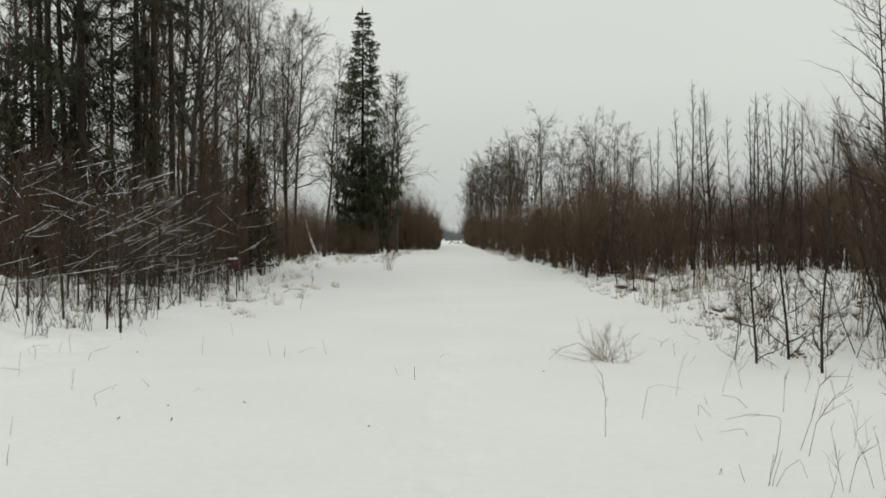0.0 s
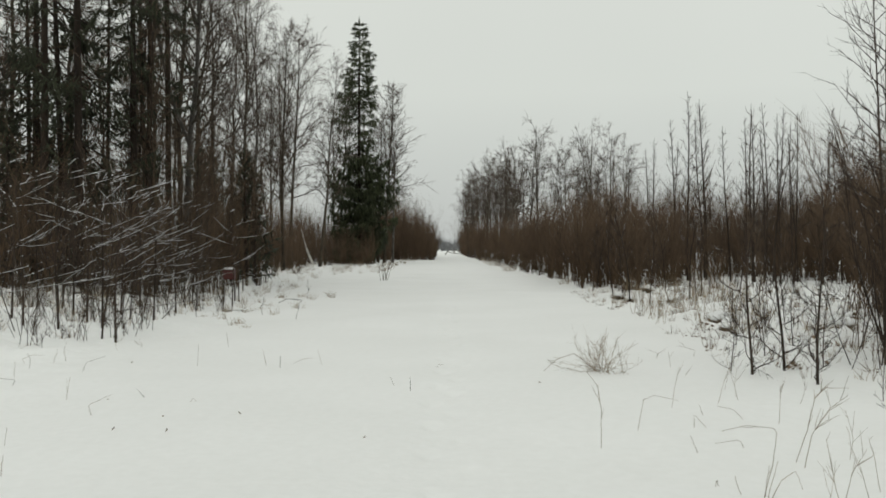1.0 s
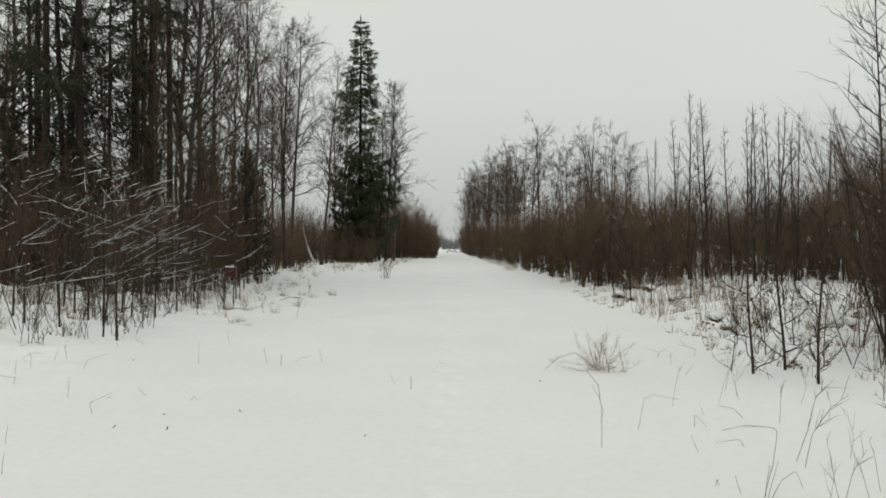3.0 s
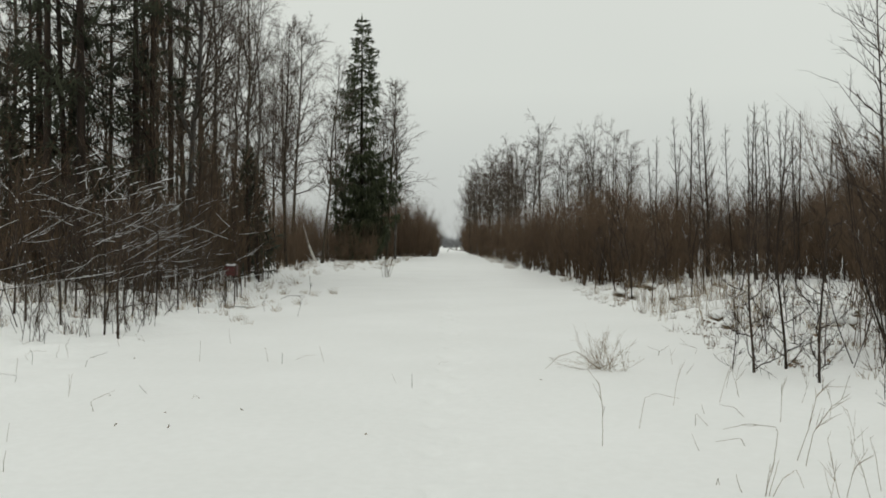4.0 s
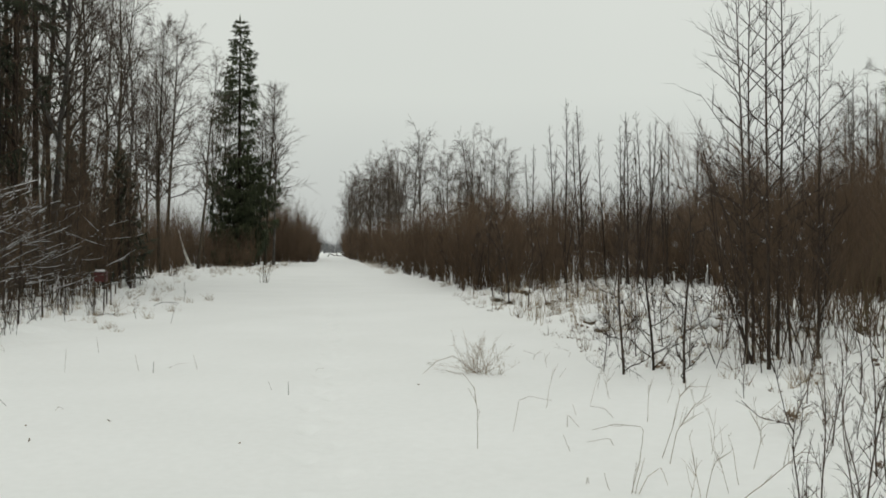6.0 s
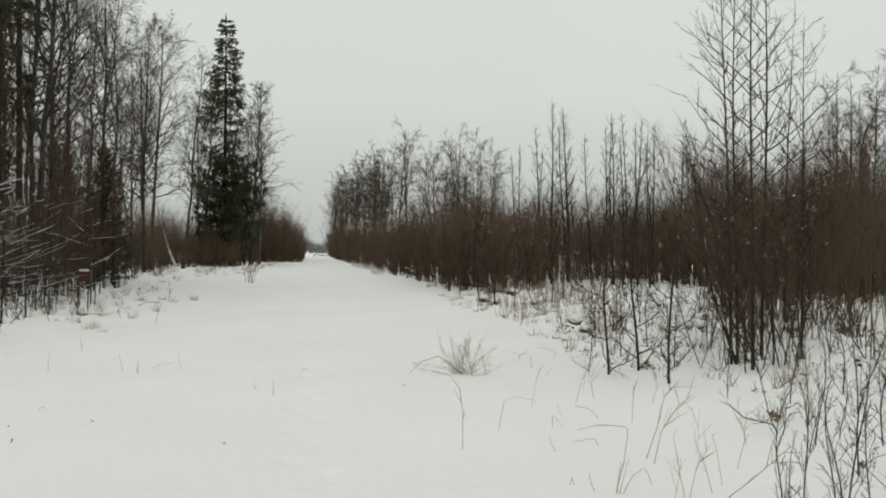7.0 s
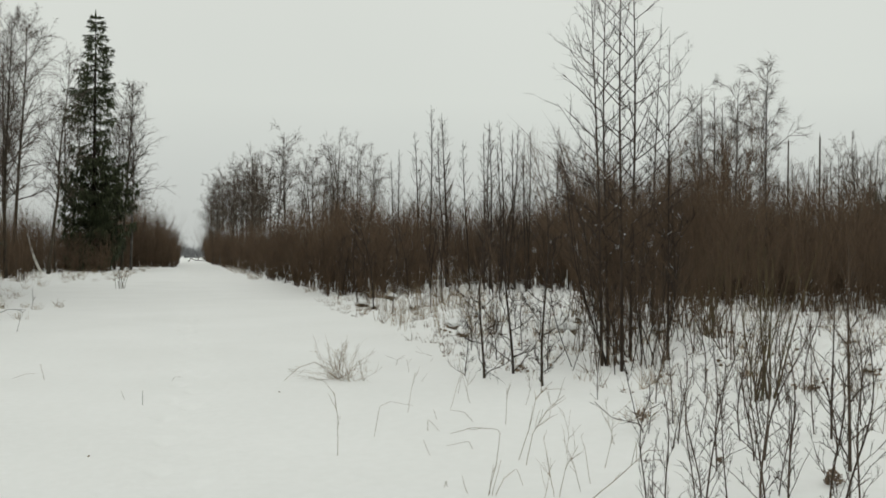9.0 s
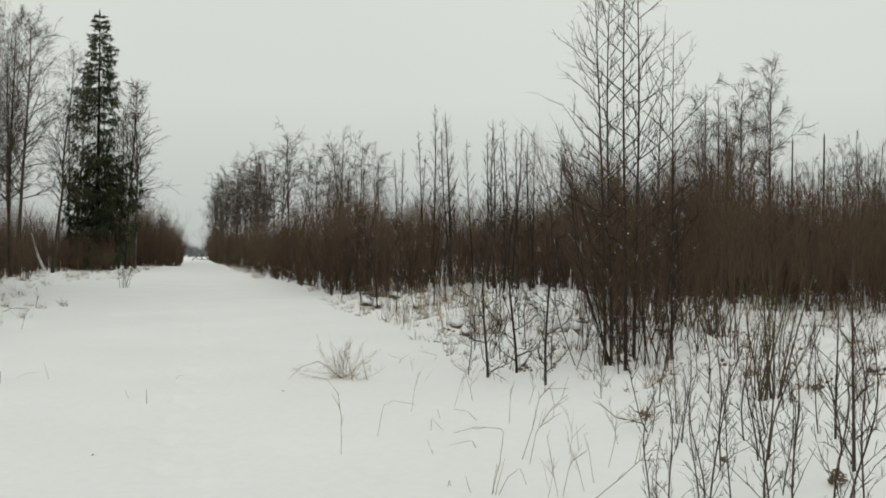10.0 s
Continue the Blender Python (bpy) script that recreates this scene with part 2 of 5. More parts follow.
def ground_z(x, y):
    x, y = np.asarray(x, float), np.asarray(y, float)
    near = 1 - smooth_step(60, 140, np.hypot(x, y))
    z = 0.018 * waves(x, y, 5.0, 3) * near
    z = z + 0.42 * smooth_step(6.3, 12.0, -x) * (1 - smooth_step(45, 70, y))
    rough = smooth_step(3.3, 6.5, x) + smooth_step(3.2, 7.5, -x) * 0.75
    hum = waves(x, y, 0.9, 5)
    z = z + rough * near * (1 + 0.6 * smooth_step(12, 16, y) * (1 - smooth_step(30, 40, y))) * (0.07 * np.maximum(hum, -0.25) + 0.055 * waves(x, y, 2.6, 8) + 0.035 * np.maximum(waves(x, y, 0.42, 12), -0.2))
    return z


def steps_down(x, y):
    """Half-filled footprints of one walker along the middle of the track."""
    z = np.zeros_like(x)
    r = np.random.default_rng(41)
    z -= 0.022 * np.exp(-((x - 0.06 * np.sin(y * 0.5)) / 0.26) ** 2) * (y > 3) * (1 - smooth_step(25, 45, y))
    for k in range(48):
        cy = 3.6 + k * 0.62 + r.uniform(-0.08, 0.08)
        cx = 0.06 * np.sin(cy * 0.5) + (0.13 if k % 2 else -0.11) + r.uniform(-0.04, 0.04)
        e = ((x - cx) / 0.085) ** 2 + ((y - cy) / 0.17) ** 2
        z -= r.uniform(0.02, 0.05) * np.exp(-e ** 1.7)
        z += 0.011 * np.exp(-(((x - cx) / 0.13) ** 2 + ((y - cy - 0.22) / 0.12) ** 2))
    return z


def build_ground():
    grow = 12 * 1.28 ** np.arange(1, 25)
    half = np.concatenate([np.arange(0.0, 0.64, 0.045), np.arange(0.7, 12.1, 0.22), grow])
    xs = np.concatenate([-half[:0:-1], half])
    ys = np.concatenate([-(6 * 1.4 ** np.arange(18, 0, -1)), np.arange(-6, 4, 1.0), np.arange(4, 26, 0.075), np.arange(26, 60, 0.5),
                         60 * 1.13 ** np.arange(0, 36)])
    X, Y = np.meshgrid(xs, ys)
    Z = ground_z(X, Y) + steps_down(X, Y)
    w, h = len(xs), len(ys)
    i, j = np.meshgrid(np.arange(h - 1), np.arange(w - 1), indexing="ij")
    p = (i * w + j).ravel()
    faces = np.stack([p, p + 1, p + w + 1, p + w], 1)
    me = make_mesh("ground", np.stack([X, Y, Z], -1).reshape(-1, 3), faces, SNOW)
    tagged(new("ground", me), "snow-covered ground with a half-filled line of footprints", "snow", kind="structure")


build_ground()


def gz(x, y):
    return float(ground_z(x, y))


def polar(az, d):
    """A place on the snow by bearing from the track's axis and distance from where the walker stands."""
    x, y = d * math.sin(radians(az)), d * math.cos(radians(az))
    return x, y, gz(x, y)


# ---- bare trees ----
def bare_tree(seed, name, label, category, h, r, first, limbs, angle, reach, subs, twigs, droop, bark, twig_mat, lean=0.0, twig_r=0.006, group="", crown=0.65, kink=0.0, forks=(), spread_out=1.0):
    """crown: the smaller, the rounder its top; kink: how crooked the trunk is; forks: heights (0 to 1) at which another leader leaves it."""
    rng = np.random.default_rng(seed)
    root = thing(name, label, category, group)
    trunk, branches, fine = Wood(), Wood(), Wood()
    n = 12
    t = np.linspace(0, 1, n + 1)
    ph = rng.uniform(0, 6.28, 4)
    sway = 0.017 * h
    path = np.stack([sway * (np.sin(2.6 * t + ph[0]) - np.sin(ph[0])) + lean * h * t, sway * (np.sin(3.4 * t + ph[1]) - np.sin(ph[1])), h * t - 0.15], 1)
    if kink:
        jog = np.cumsum(rng.normal(0, kink * h / n, (n + 1, 2)), axis=0)
        path[:, :2] += (jog - jog[0]) * np.minimum(1, t * 4)[:, None]
    flare = np.where(t < 0.05, 1.35, 1.0)
    trunk.tube(path, r * (1 - t) ** 0.8 * flare + 0.008, 8)
    leaders = [(path, 0.0)]
    for f in forks:
        p, tan = along(path, f)
        turn, rise, m = rng.uniform(0, 6.28), h * (1 - f) * rng.uniform(0.72, 0.95), np.linspace(0, 1, 8)
        away = rise * rng.uniform(0.13, 0.24) * m ** 0.7 * spread_out
        second = p + np.stack([np.cos(turn) * away, np.sin(turn) * away, rise * m], 1) + rng.normal(0, kink * h / 22, (8, 3)) * (m > 0)[:, None]
        trunk.tube(second, r * (1 - f) ** 0.8 * 0.75 * (1 - m) ** 0.8 + 0.007, 6)
        leaders.append((second, f))
    bases, vecs = [], []
    for k in range(limbs):
        f = first + (0.97 - first) * ((k + rng.uniform(0, 1)) / limbs)
        stem, start = leaders[k % len(leaders)]
        if f < start + 0.05:
            stem, start = leaders[0]
        p, tan = along(stem, (f - start) / (1 - start))
        rel = (f - first) / (1 - first)
        length = h * reach * ((1 - rel) ** crown * 0.85 + 0.15) * rng.uniform(0.55, 1.25)
        if rel < 0.12:
            length *= 0.7
        a = angle * rng.uniform(0.7, 1.3) * (1.15 - 0.45 * rel)
        limb_r = min(r * (1 - f) ** 0.8 * 0.45 + 0.006, 0.06)
        pts = bend(rng, p, side(rng, tan, a, k * 2.4 + rng.uniform(-0.5, 0.5)), length, 5, 0.55 - droop, 0.13)
        branches.tube(pts, np.linspace(limb_r, 0.004 + twig_r * 0.4, 6), 4)
        for s in range(subs):
            g = rng.uniform(0.2, 1.0)
            q, tq = along(pts, g)
            sub = bend(rng, q, side(rng, tq, rng.uniform(0.4, 0.9)), length * rng.uniform(0.25, 0.6), 2, 0.35 - droop * 1.2, 0.16)
            branches.tube(sub, np.linspace(limb_r * 0.35 + 0.003, 0.002 + twig_r * 0.3, 3), 3)
            for _ in range(twigs):
                b, tb = along(sub, rng.uniform(0.15, 1.0))
                bases.append(b)
                vecs.append((side(rng, tb, rng.uniform(0.2, 0.9)) - UP * droop * rng.uniform(0.3, 1.4)) * rng.uniform(0.2, 0.6) * min(1.0, length / 2 + 0.3))
    fine.spikes(bases, vecs, twig_r)
    part("trunk", trunk, bark, root)
    part("crown", branches, TWIG_DARK if bark is not BARK_BIRCH else BARK_ASPEN, root)
    tagged(part("twig_spray", fine, twig_mat, root), kind="stuff")
    return root


def spread(source, places, rng, tilt=2.0):
    """Copies of the source things at (x, y, height factor), each turned and leaning a little; the first places use the sources themselves."""
    for k, (x, y, s) in enumerate(places):
        src = source[k % len(source)]
        m = pose(x, y, gz(x, y), rng.uniform(-tilt, tilt), rng.uniform(-tilt, tilt), rng.uniform(0, 360)) @ Matrix.Scale(s, 4)
        if k < len(source):
            src.matrix_basis = m
        else:
            c = copy_thing(src, m)
            c.scale = (s, s, s)


R0 = np.random.default_rng(7)

# tall bare birches and aspens of the wood on the spruce side, heights about 17 m
wood_tall = [
    bare_tree(11 + k, "birch_tree", "tall bare birch with fine drooping twigs in the winter wood", "tree", 17.5, 0.115, 0.3, 44, 0.72, 0.19, 8, 9, 0.42,
              BARK_ASPEN if k != 1 else BARK_BIRCH, TWIG_GREY, twig_r=0.0066, group="wood beside the track", crown=0.35, kink=0.05, forks=((0.45,), (0.3, 0.55), (), (0.5, 0.66))[k]) for k in range(4)]
spread(wood_tall, [
    (-13.0, 75.5, 1.0), (-12.3, 58.7, 1.0), (-10.9, 79.3, 0.98), (-11.9, 53.7, 1.0), (-10.6, 40.6, 1.0), (-9.8, 34.6, 1.0),
    (-10.3, 36.0, 0.95), (-14.6, 61.0, 1.05), (-14.5, 47.0, 1.0), (-17.5, 52.0, 1.05), (-16.0, 38.5, 1.0),
    (-18.5, 62.0, 1.0), (-20.0, 44.0, 1.1), (-6.0, 99.8, 1.07), (-8.6, 100.5, 0.95), (-11.6, 97.5, 0.9), (-16.0, 84.0, 1.0),
    (-19.5, 78.0, 0.95), (-23.0, 56.0, 1.0), (-24.0, 68.0, 1.0), (-19.0, 36.5, 0.95), (-17.0, 90.0, 0.95), (-22.0, 90.0, 0.9), (-12.0, 47.5, 1.0)], R0)
# rows of young birches and alders beyond the brush on the open side, 11 to 14 m
row_young = [
    bare_tree(31 + k, "young_birch", "bare young birch standing above brown brush", "tree", 12.5, 0.085, 0.36, 28, 0.8, 0.19, 6, 6, 0.3,
              BARK_ASPEN if k else BARK_BIRCH, TWIG_GREY, twig_r=0.0092, group="birches beyond the brush", crown=0.28, kink=0.05, forks=((0.4,), (), (0.5, 0.62))[k]) for k in range(3)]
places = [(7.9, 89.6, 1.06), (8.6, 91.0, 0.96), (11.0, 74.2, 0.9), (11.6, 75.5, 0.85), (6.5, 104.8, 1.02), (7.2, 103.0, 0.95), (6.1, 129.9, 1.12), (5.6, 133.0, 1.05),
          (4.2, 160.0, 1.12), (4.8, 155.0, 1.1), (4.6, 178.0, 1.1), (5.3, 146.0, 1.08), (5.8, 118.0, 1.0), (6.9, 112.0, 1.0), (7.0, 97.0, 0.9), (9.2, 84.0, 0.84), (9.9, 79.0, 0.8)]
places += [(float(R0.uniform(6.0, 9.5)), float(R0.uniform(92, 165)), float(R0.uniform(0.85, 1.08))) for _ in range(16)]
places += [(float(R0.uniform(9.5, 17.0)), float(R0.uniform(62, 92)), float(R0.uniform(0.62, 0.8))) for _ in range(12)]
places += [(3.3, 190.0, 1.05), (3.7, 215.0, 1.1), (4.2, 240.0, 1.1), (4.9, 205.0, 1.1), (3.6, 172.0, 1.0), (3.0, 150.0, 1.05), (3.9, 141.0, 1.1), (4.4, 166.0, 1.2), (5.2, 184.0, 1.2), (3.4, 160.0, 1.1), (5.0, 126.0, 1.1), (4.2, 134.0, 1.0), (6.0, 150.0, 1.15)]
spread(row_young, places, R0)

# crown-topped birches and the low wood far off on the open side
far_side = [
    bare_tree(51 + k, "far_birch", "slender bare birch with a small crown at the wood's edge", "tree", 13.0, 0.1, 0.45, 20, 0.8, 0.17, 6, 5, 0.2,
              BARK_BIRCH, TWIG_GREY, twig_r=0.0075, group="birches at the far wood", crown=0.3, kink=0.05, forks=((0.42,), (0.5, 0.65))[k]) for k in range(2)]
places = [polar(a, d)[:2] + (z,) for a, d, z in ((38.4, 80.0, 0.88), (40.1, 84.0, 0.98), (37.0, 88.0, 0.85), (41.4, 86.0, 0.8), (36.2, 82.0, 0.75), (35.2, 86.0, 0.8), (39.3, 92.0, 0.85), (43.0, 84.0, 0.92), (44.2, 86.0, 0.95))]
places += [polar(R0.uniform(30, 46), R0.uniform(80, 112))[:2] + (float(R0.uniform(0.7, 0.92)),) for _ in range(38)]
places += [polar(R0.uniform(26, 31), R0.uniform(60, 90))[:2] + (float(R0.uniform(0.5, 0.65)),) for _ in range(6)]
spread(far_side, places, R0)
# a twin-stemmed birch and slimmer ones at the front of that brush
crowned = [
    bare_tree(58 + k, "crowned_birch", label, "tree", 9.2, 0.045, first, 32, 0.72, 0.15, 7, 10, 0.3, BARK_BIRCH, TWIG_GREY, twig_r=0.0042, spread_out=0.35,
              group="birches in the open brush", crown=0.3, kink=0.03, forks=forks)
    for k, (label, first, forks) in enumerate((("pale twin-stemmed birch with a fine bare crown", 0.55, (0.12,)), ("slim bare birch with a small sparse crown", 0.5, ()),
                                               ("wide bare birch with fine twigs behind the alders", 0.36, (0.4, 0.5))))]
spread(crowned, [polar(34.0, 34.5)[:2] + (0.9,), polar(32.1, 40.0)[:2] + (0.93,), polar(30.6, 38.0)[:2] + (0.9,), polar(25.4, 40.0)[:2] + (0.58,), polar(29.6, 44.0)[:2] + (0.8,), polar(31.4, 43.0)[:2] + (0.85,)], R0, 1.0)


# ---- alders ----
def alder(seed, h, r, limbs=20, first=0.18, reach=0.26, name="alder_tree", label="slender bare alder with dark upswept branches", group="alders above the brush", twigs=3, subs=4, angle=0.62, twig_r=0.0055):
    return bare_tree(seed, name, label, "tree", h, r, first, limbs, angle, reach, subs, twigs, -0.12, BARK_ALDER, TWIG_DARK, twig_r=twig_r, group=group, crown=0.8)


slim = [alder(61 + k, 8.6, 0.042, limbs=30, first=0.3, reach=0.15, twigs=1, subs=3, angle=0.8, twig_r=0.0045) for k in range(3)]
places = [(11.0, 43.6, 1.05), (11.8, 43.4, 1.0), (12.6, 40.1, 0.84), (13.6, 39.7, 0.87), (14.5, 39.4, 0.74), (10.6, 44.5, 0.9), (11.4, 42.0, 0.88), (12.2, 41.0, 0.8),
          (13.1, 40.5, 0.86), (14.0, 40.0, 0.84), (13.9, 38.2, 0.78), (12.9, 38.8, 0.78), (15.0, 38.0, 0.7), (11.1, 46.5, 0.8), (9.6, 46.0, 0.75), (8.9, 47.5, 0.75),
          (8.2, 52.0, 0.8), (9.3, 54.0, 0.85), (16.2, 37.0, 0.62), (20.5, 34.3, 0.98), (21.6, 35.5, 0.95), (22.4, 36.0, 0.9), (13.3, 41.5, 0.92), (14.9, 40.8, 0.86), (15.6, 39.6, 0.8), (12.0, 44.5, 0.95), (14.2, 42.6, 0.95), (10.2, 47.0, 0.82), (16.6, 40.0, 0.78)]
spread(slim, places, R0, 1.5)

# ---- spruces ----
def dead_twigs(rng, path, count, root):
    """Bare dead boughs on the lower trunk of a spruce."""
    snags, bases, vecs = Wood(), [], []
    for _ in range(count):
        p, tan = along(path, rng.uniform(0.06, 0.6))
        pts = bend(rng, p, side(rng, tan, rng.uniform(1.2, 1.75)), rng.uniform(0.5, 1.9), 4, -0.05, 0.1)
        snags.tube(pts, np.linspace(0.011, 0.004, 5), 3)
        for _ in range(9):
            q, tq = along(pts, rng.uniform(0.2, 1.0))
            bases.append(q)
            vecs.append((side(rng, tq, rng.uniform(0.5, 1.1)) - UP * 0.25) * rng.uniform(0.2, 0.6))
    snags.spikes(bases, vecs, 0.0065)
    tagged(part("dead_twig", snags, BRUSH, root, "dry brown dead twigs on the lower trunk"), kind="stuff")


def spruce(seed, h, r, first, width, whorl, needle, name, label, gap=0.15, droop=0.35, sprays=15, group="", spray=0.3, dead=0):
    """dead: bare dead boughs below the green; gap: share of boughs that are missing; spray: size of a spray of needles."""
    rng = np.random.default_rng(seed)
    root = thing(name, label, "spruce", group)
    trunk, boughs, green = Wood(), Wood(), Wood()
    t = np.linspace(0, 1, 11)
    path = np.stack([0.05 * np.sin(3 * t + seed), 0.05 * np.cos(2.3 * t + seed), h * t - 0.2], 1)
    trunk.tube(path, r * (1 - t) ** 0.85 + 0.012, 9)
    z, bases, vecs, sizes = first, [], [], []
    while z < h - 0.25:
        rel = (z - first) / (h - first)
        reach = width * (1 - rel) ** 0.75 * (0.75 + 0.25 * min(1, rel * 6))
        count = int(rng.integers(5, 8))
        turn = rng.uniform(0, 6.28)
        for k in range(count):
            if rng.uniform() < gap:
                continue
            a = turn + k * 6.283 / count + rng.uniform(-0.3, 0.3)
            length = reach * rng.uniform(0.5, 1.2) + 0.12
            slope = 0.5 * rel - droop * (1 - rel) * rng.uniform(0.5, 1.3)
            d = np.array((math.cos(a), math.sin(a), slope))
            p, _ = along(path, min((z + 0.2 + rng.uniform(-0.1, 0.1)) / h, 0.999))
            pts = bend(rng, p, d, length, 5, 0.45, 0.06)
            boughs.tube(pts, np.linspace(0.012 + 0.008 * length, 0.005, 6), 3)
            m = int(sprays * (0.3 + 0.7 * length / width)) + 3
            for _ in range(m):
                g = rng.uniform(0.12, 1.0)
                q, tq = along(pts, g)
                out = side(rng, tq, rng.uniform(0.5, 1.1))
                out[2] = -abs(out[2]) * (0.3 + droop) - rng.uniform(0, 0.9) * (1 - rel)
                bases.append(q)
                size = (0.5 + 0.7 * rng.uniform()) * spray * min(1.0, 0.45 + 0.3 * length) * (1.15 - 0.35 * g)
                vecs.append(unit(out) * size * (1.3 + 0.9 * (1 - rel)))
                sizes.append(size * 0.2)
            bases.append(pts[-2])
            vecs.append((pts[-1] - pts[-2]) * 1.6)
            sizes.append(0.07)
        z += whorl * rng.uniform(0.75, 1.25) * (1 - 0.3 * rel)
    green.spikes([path[-1] - UP * 0.5], [UP * 0.9], 0.06)
    green.spikes(bases, vecs, np.array(sizes), 0.45)
    part("trunk", trunk, BARK_PINE, root)
    if dead:
        dead_twigs(rng, path, dead, root)
    tagged(part("bough_frame", boughs, BARK_PINE, root), kind="stuff")
    tagged(part("needle_spray", green, needle, root), kind="stuff")
    return root


def draped_spruce(seed, h, r, whorls, count, needle, name, label, profile, bare, hang, density, droop=0.25, size=0.3, group="", dead=0, lopsided=0.3, blade=0.075):
    """A spruce of single boughs that sag and curl up at the tip, with curtains of twigs below them. profile: heights (0 to 1) and reaches in metres;
    bare: heights and shares of boughs that are missing; hang: heights and lengths of the curtains; blade: how broad a twig of needles is for its length."""
    rng = np.random.default_rng(seed)
    root = thing(name, label, "spruce", group)
    trunk, boughs, green = Wood(), Wood(), Wood()
    t = np.linspace(0, 1, 13)
    path = np.stack([0.07 * np.sin(3 * t + seed), 0.07 * np.cos(2.3 * t + seed), h * t - 0.2], 1)
    trunk.tube(path, r * (1 - t) ** 0.85 + 0.014, 9)
    ph = rng.uniform(0, 6.28, 3)
    for w in range(whorls):
        rel = (w + rng.uniform(-0.35, 0.35)) / whorls
        rel = min(max(float(profile[0][0] + (0.985 - profile[0][0]) * rel), profile[0][0]), 0.985)
        reach, missing, curtain = (float(np.interp(rel, *c)) for c in (profile, bare, hang))
        turn = rng.uniform(0, 6.28)
        for k in range(count):
            if rng.uniform() < missing:
                continue
            a = turn + k * 6.283 / count + rng.uniform(-0.4, 0.4)
            length = reach * rng.uniform(0.58, 1.02) * (1 + lopsided * math.sin(a + ph[0] + 9 * rel)) + 0.1
            out, across = np.array((math.cos(a), math.sin(a), 0.0)), np.array((-math.sin(a), math.cos(a), 0.0))
            p, _ = along(path, rel)
            u = np.linspace(0, 1, 7)
            rise = 0.55 * max(0.0, rel - 0.6)
            sag = droop * rng.uniform(0.4, 1.5) * min(1.0, 1.6 * (1 - rel))
            pts = p + out * (length * u)[:, None] + UP * (length * (rise * u - sag * np.sin(u * 2.2) + 0.5 * sag * u ** 4))[:, None] + across * (length * 0.08 * rng.normal() * u ** 2)[:, None]
            boughs.tube(pts, np.linspace(0.012 + 0.008 * length, 0.005, 7), 3)
            m = int(density * (0.5 + length) * (1 + 0.6 * curtain)) + 4
            f = rng.uniform(0.1, 1.0, m) ** 0.75
            base = np.stack([np.interp(f, u, pts[:, c]) for c in range(3)], 1)
            fan = rng.normal(0, 0.2, m) * length * np.sin(np.clip(f, 0.1, 0.95) * 3.0)
            clump = 0.35 + 0.9 * (np.sin(f * length * 7 + rng.uniform(0, 6.28)) > -0.2)
            base = base + across * fan[:, None] - UP * (np.abs(fan) * 0.3)[:, None]
            drop = curtain * rng.uniform(0.1, 1.1, m) * (0.35 + np.sin(f * 2.6)) * clump
            vec = out * (rng.uniform(0.1, 0.9, m) * size)[:, None] + across * (rng.normal(0, 0.45, m) * size)[:, None] - UP * (drop + 0.1 * size)[:, None]
            green.spikes(base, vec, np.linalg.norm(vec, axis=1) * blade + 0.014, 0.5)
            green.spikes([pts[-3], pts[-2]], [(pts[-1] - pts[-3]) * 1.15, (pts[-1] - pts[-2]) * 1.5 + UP * 0.06], 0.055, 0.6)
    green.spikes([path[-1] - UP * 0.8, path[-1] - UP * 0.4], [UP * 1.0, UP * 0.65], (0.16, 0.08))
    part("trunk", trunk, BARK_PINE, root)
    if dead:
        dead_twigs(rng, path, dead, root)
    tagged(part("bough_frame", boughs, BARK_PINE, root), kind="stuff")
    tagged(part("needle_spray", green, needle, root), kind="stuff")
    return root


lone = draped_spruce(5, 24.85, 0.24, 62, 6, NEEDLE, "spruce_tree", "tall dark green spruce with ragged drooping boughs at the wood's edge",
                     ((0.05, 0.12, 0.25, 0.38, 0.43, 0.46, 0.5, 0.57, 0.68, 0.74, 0.8, 0.86, 0.93, 0.955, 1.0), (2.7, 3.2, 3.6, 3.7, 3.4, 2.0, 2.6, 2.9, 2.4, 1.9, 1.65, 1.5, 1.15, 0.8, 0.2)),
                     ((0, 0.3, 0.42, 0.46, 0.48, 0.56, 0.6, 0.66, 0.8, 0.9, 1.0), (0.1, 0.46, 0.26, 0.2, 0.8, 0.7, 0.45, 0.22, 0.22, 0.22, 0.1)),
                     ((0, 0.35, 0.45, 0.55, 0.7, 0.9, 1.0), (0.75, 0.65, 0.6, 0.45, 0.4, 0.24, 0.1)), 19, droop=0.3, size=0.36, blade=0.1, lopsided=0.16)
lone.matrix_basis = pose(-9.02, 94.6, 0)
bushy = [bare_tree(17 + k, "spreading_birch", "wide-crowned bare birch with very fine twigs beside the spruce", "tree", 18.5, 0.13, 0.28, 44, 0.85, 0.25, 9, 14, 0.25,
                   BARK_ASPEN, TWIG_GREY, twig_r=0.007, group="birches beside the spruce") for k in range(2)]
spread(bushy, [(-6.8, 98.6, 1.0), (-7.6, 100.6, 0.85), (-11.2, 97.0, 0.92), (-12.2, 72.5, 1.02), (-10.9, 62.0, 0.88)], R0, 1.0)
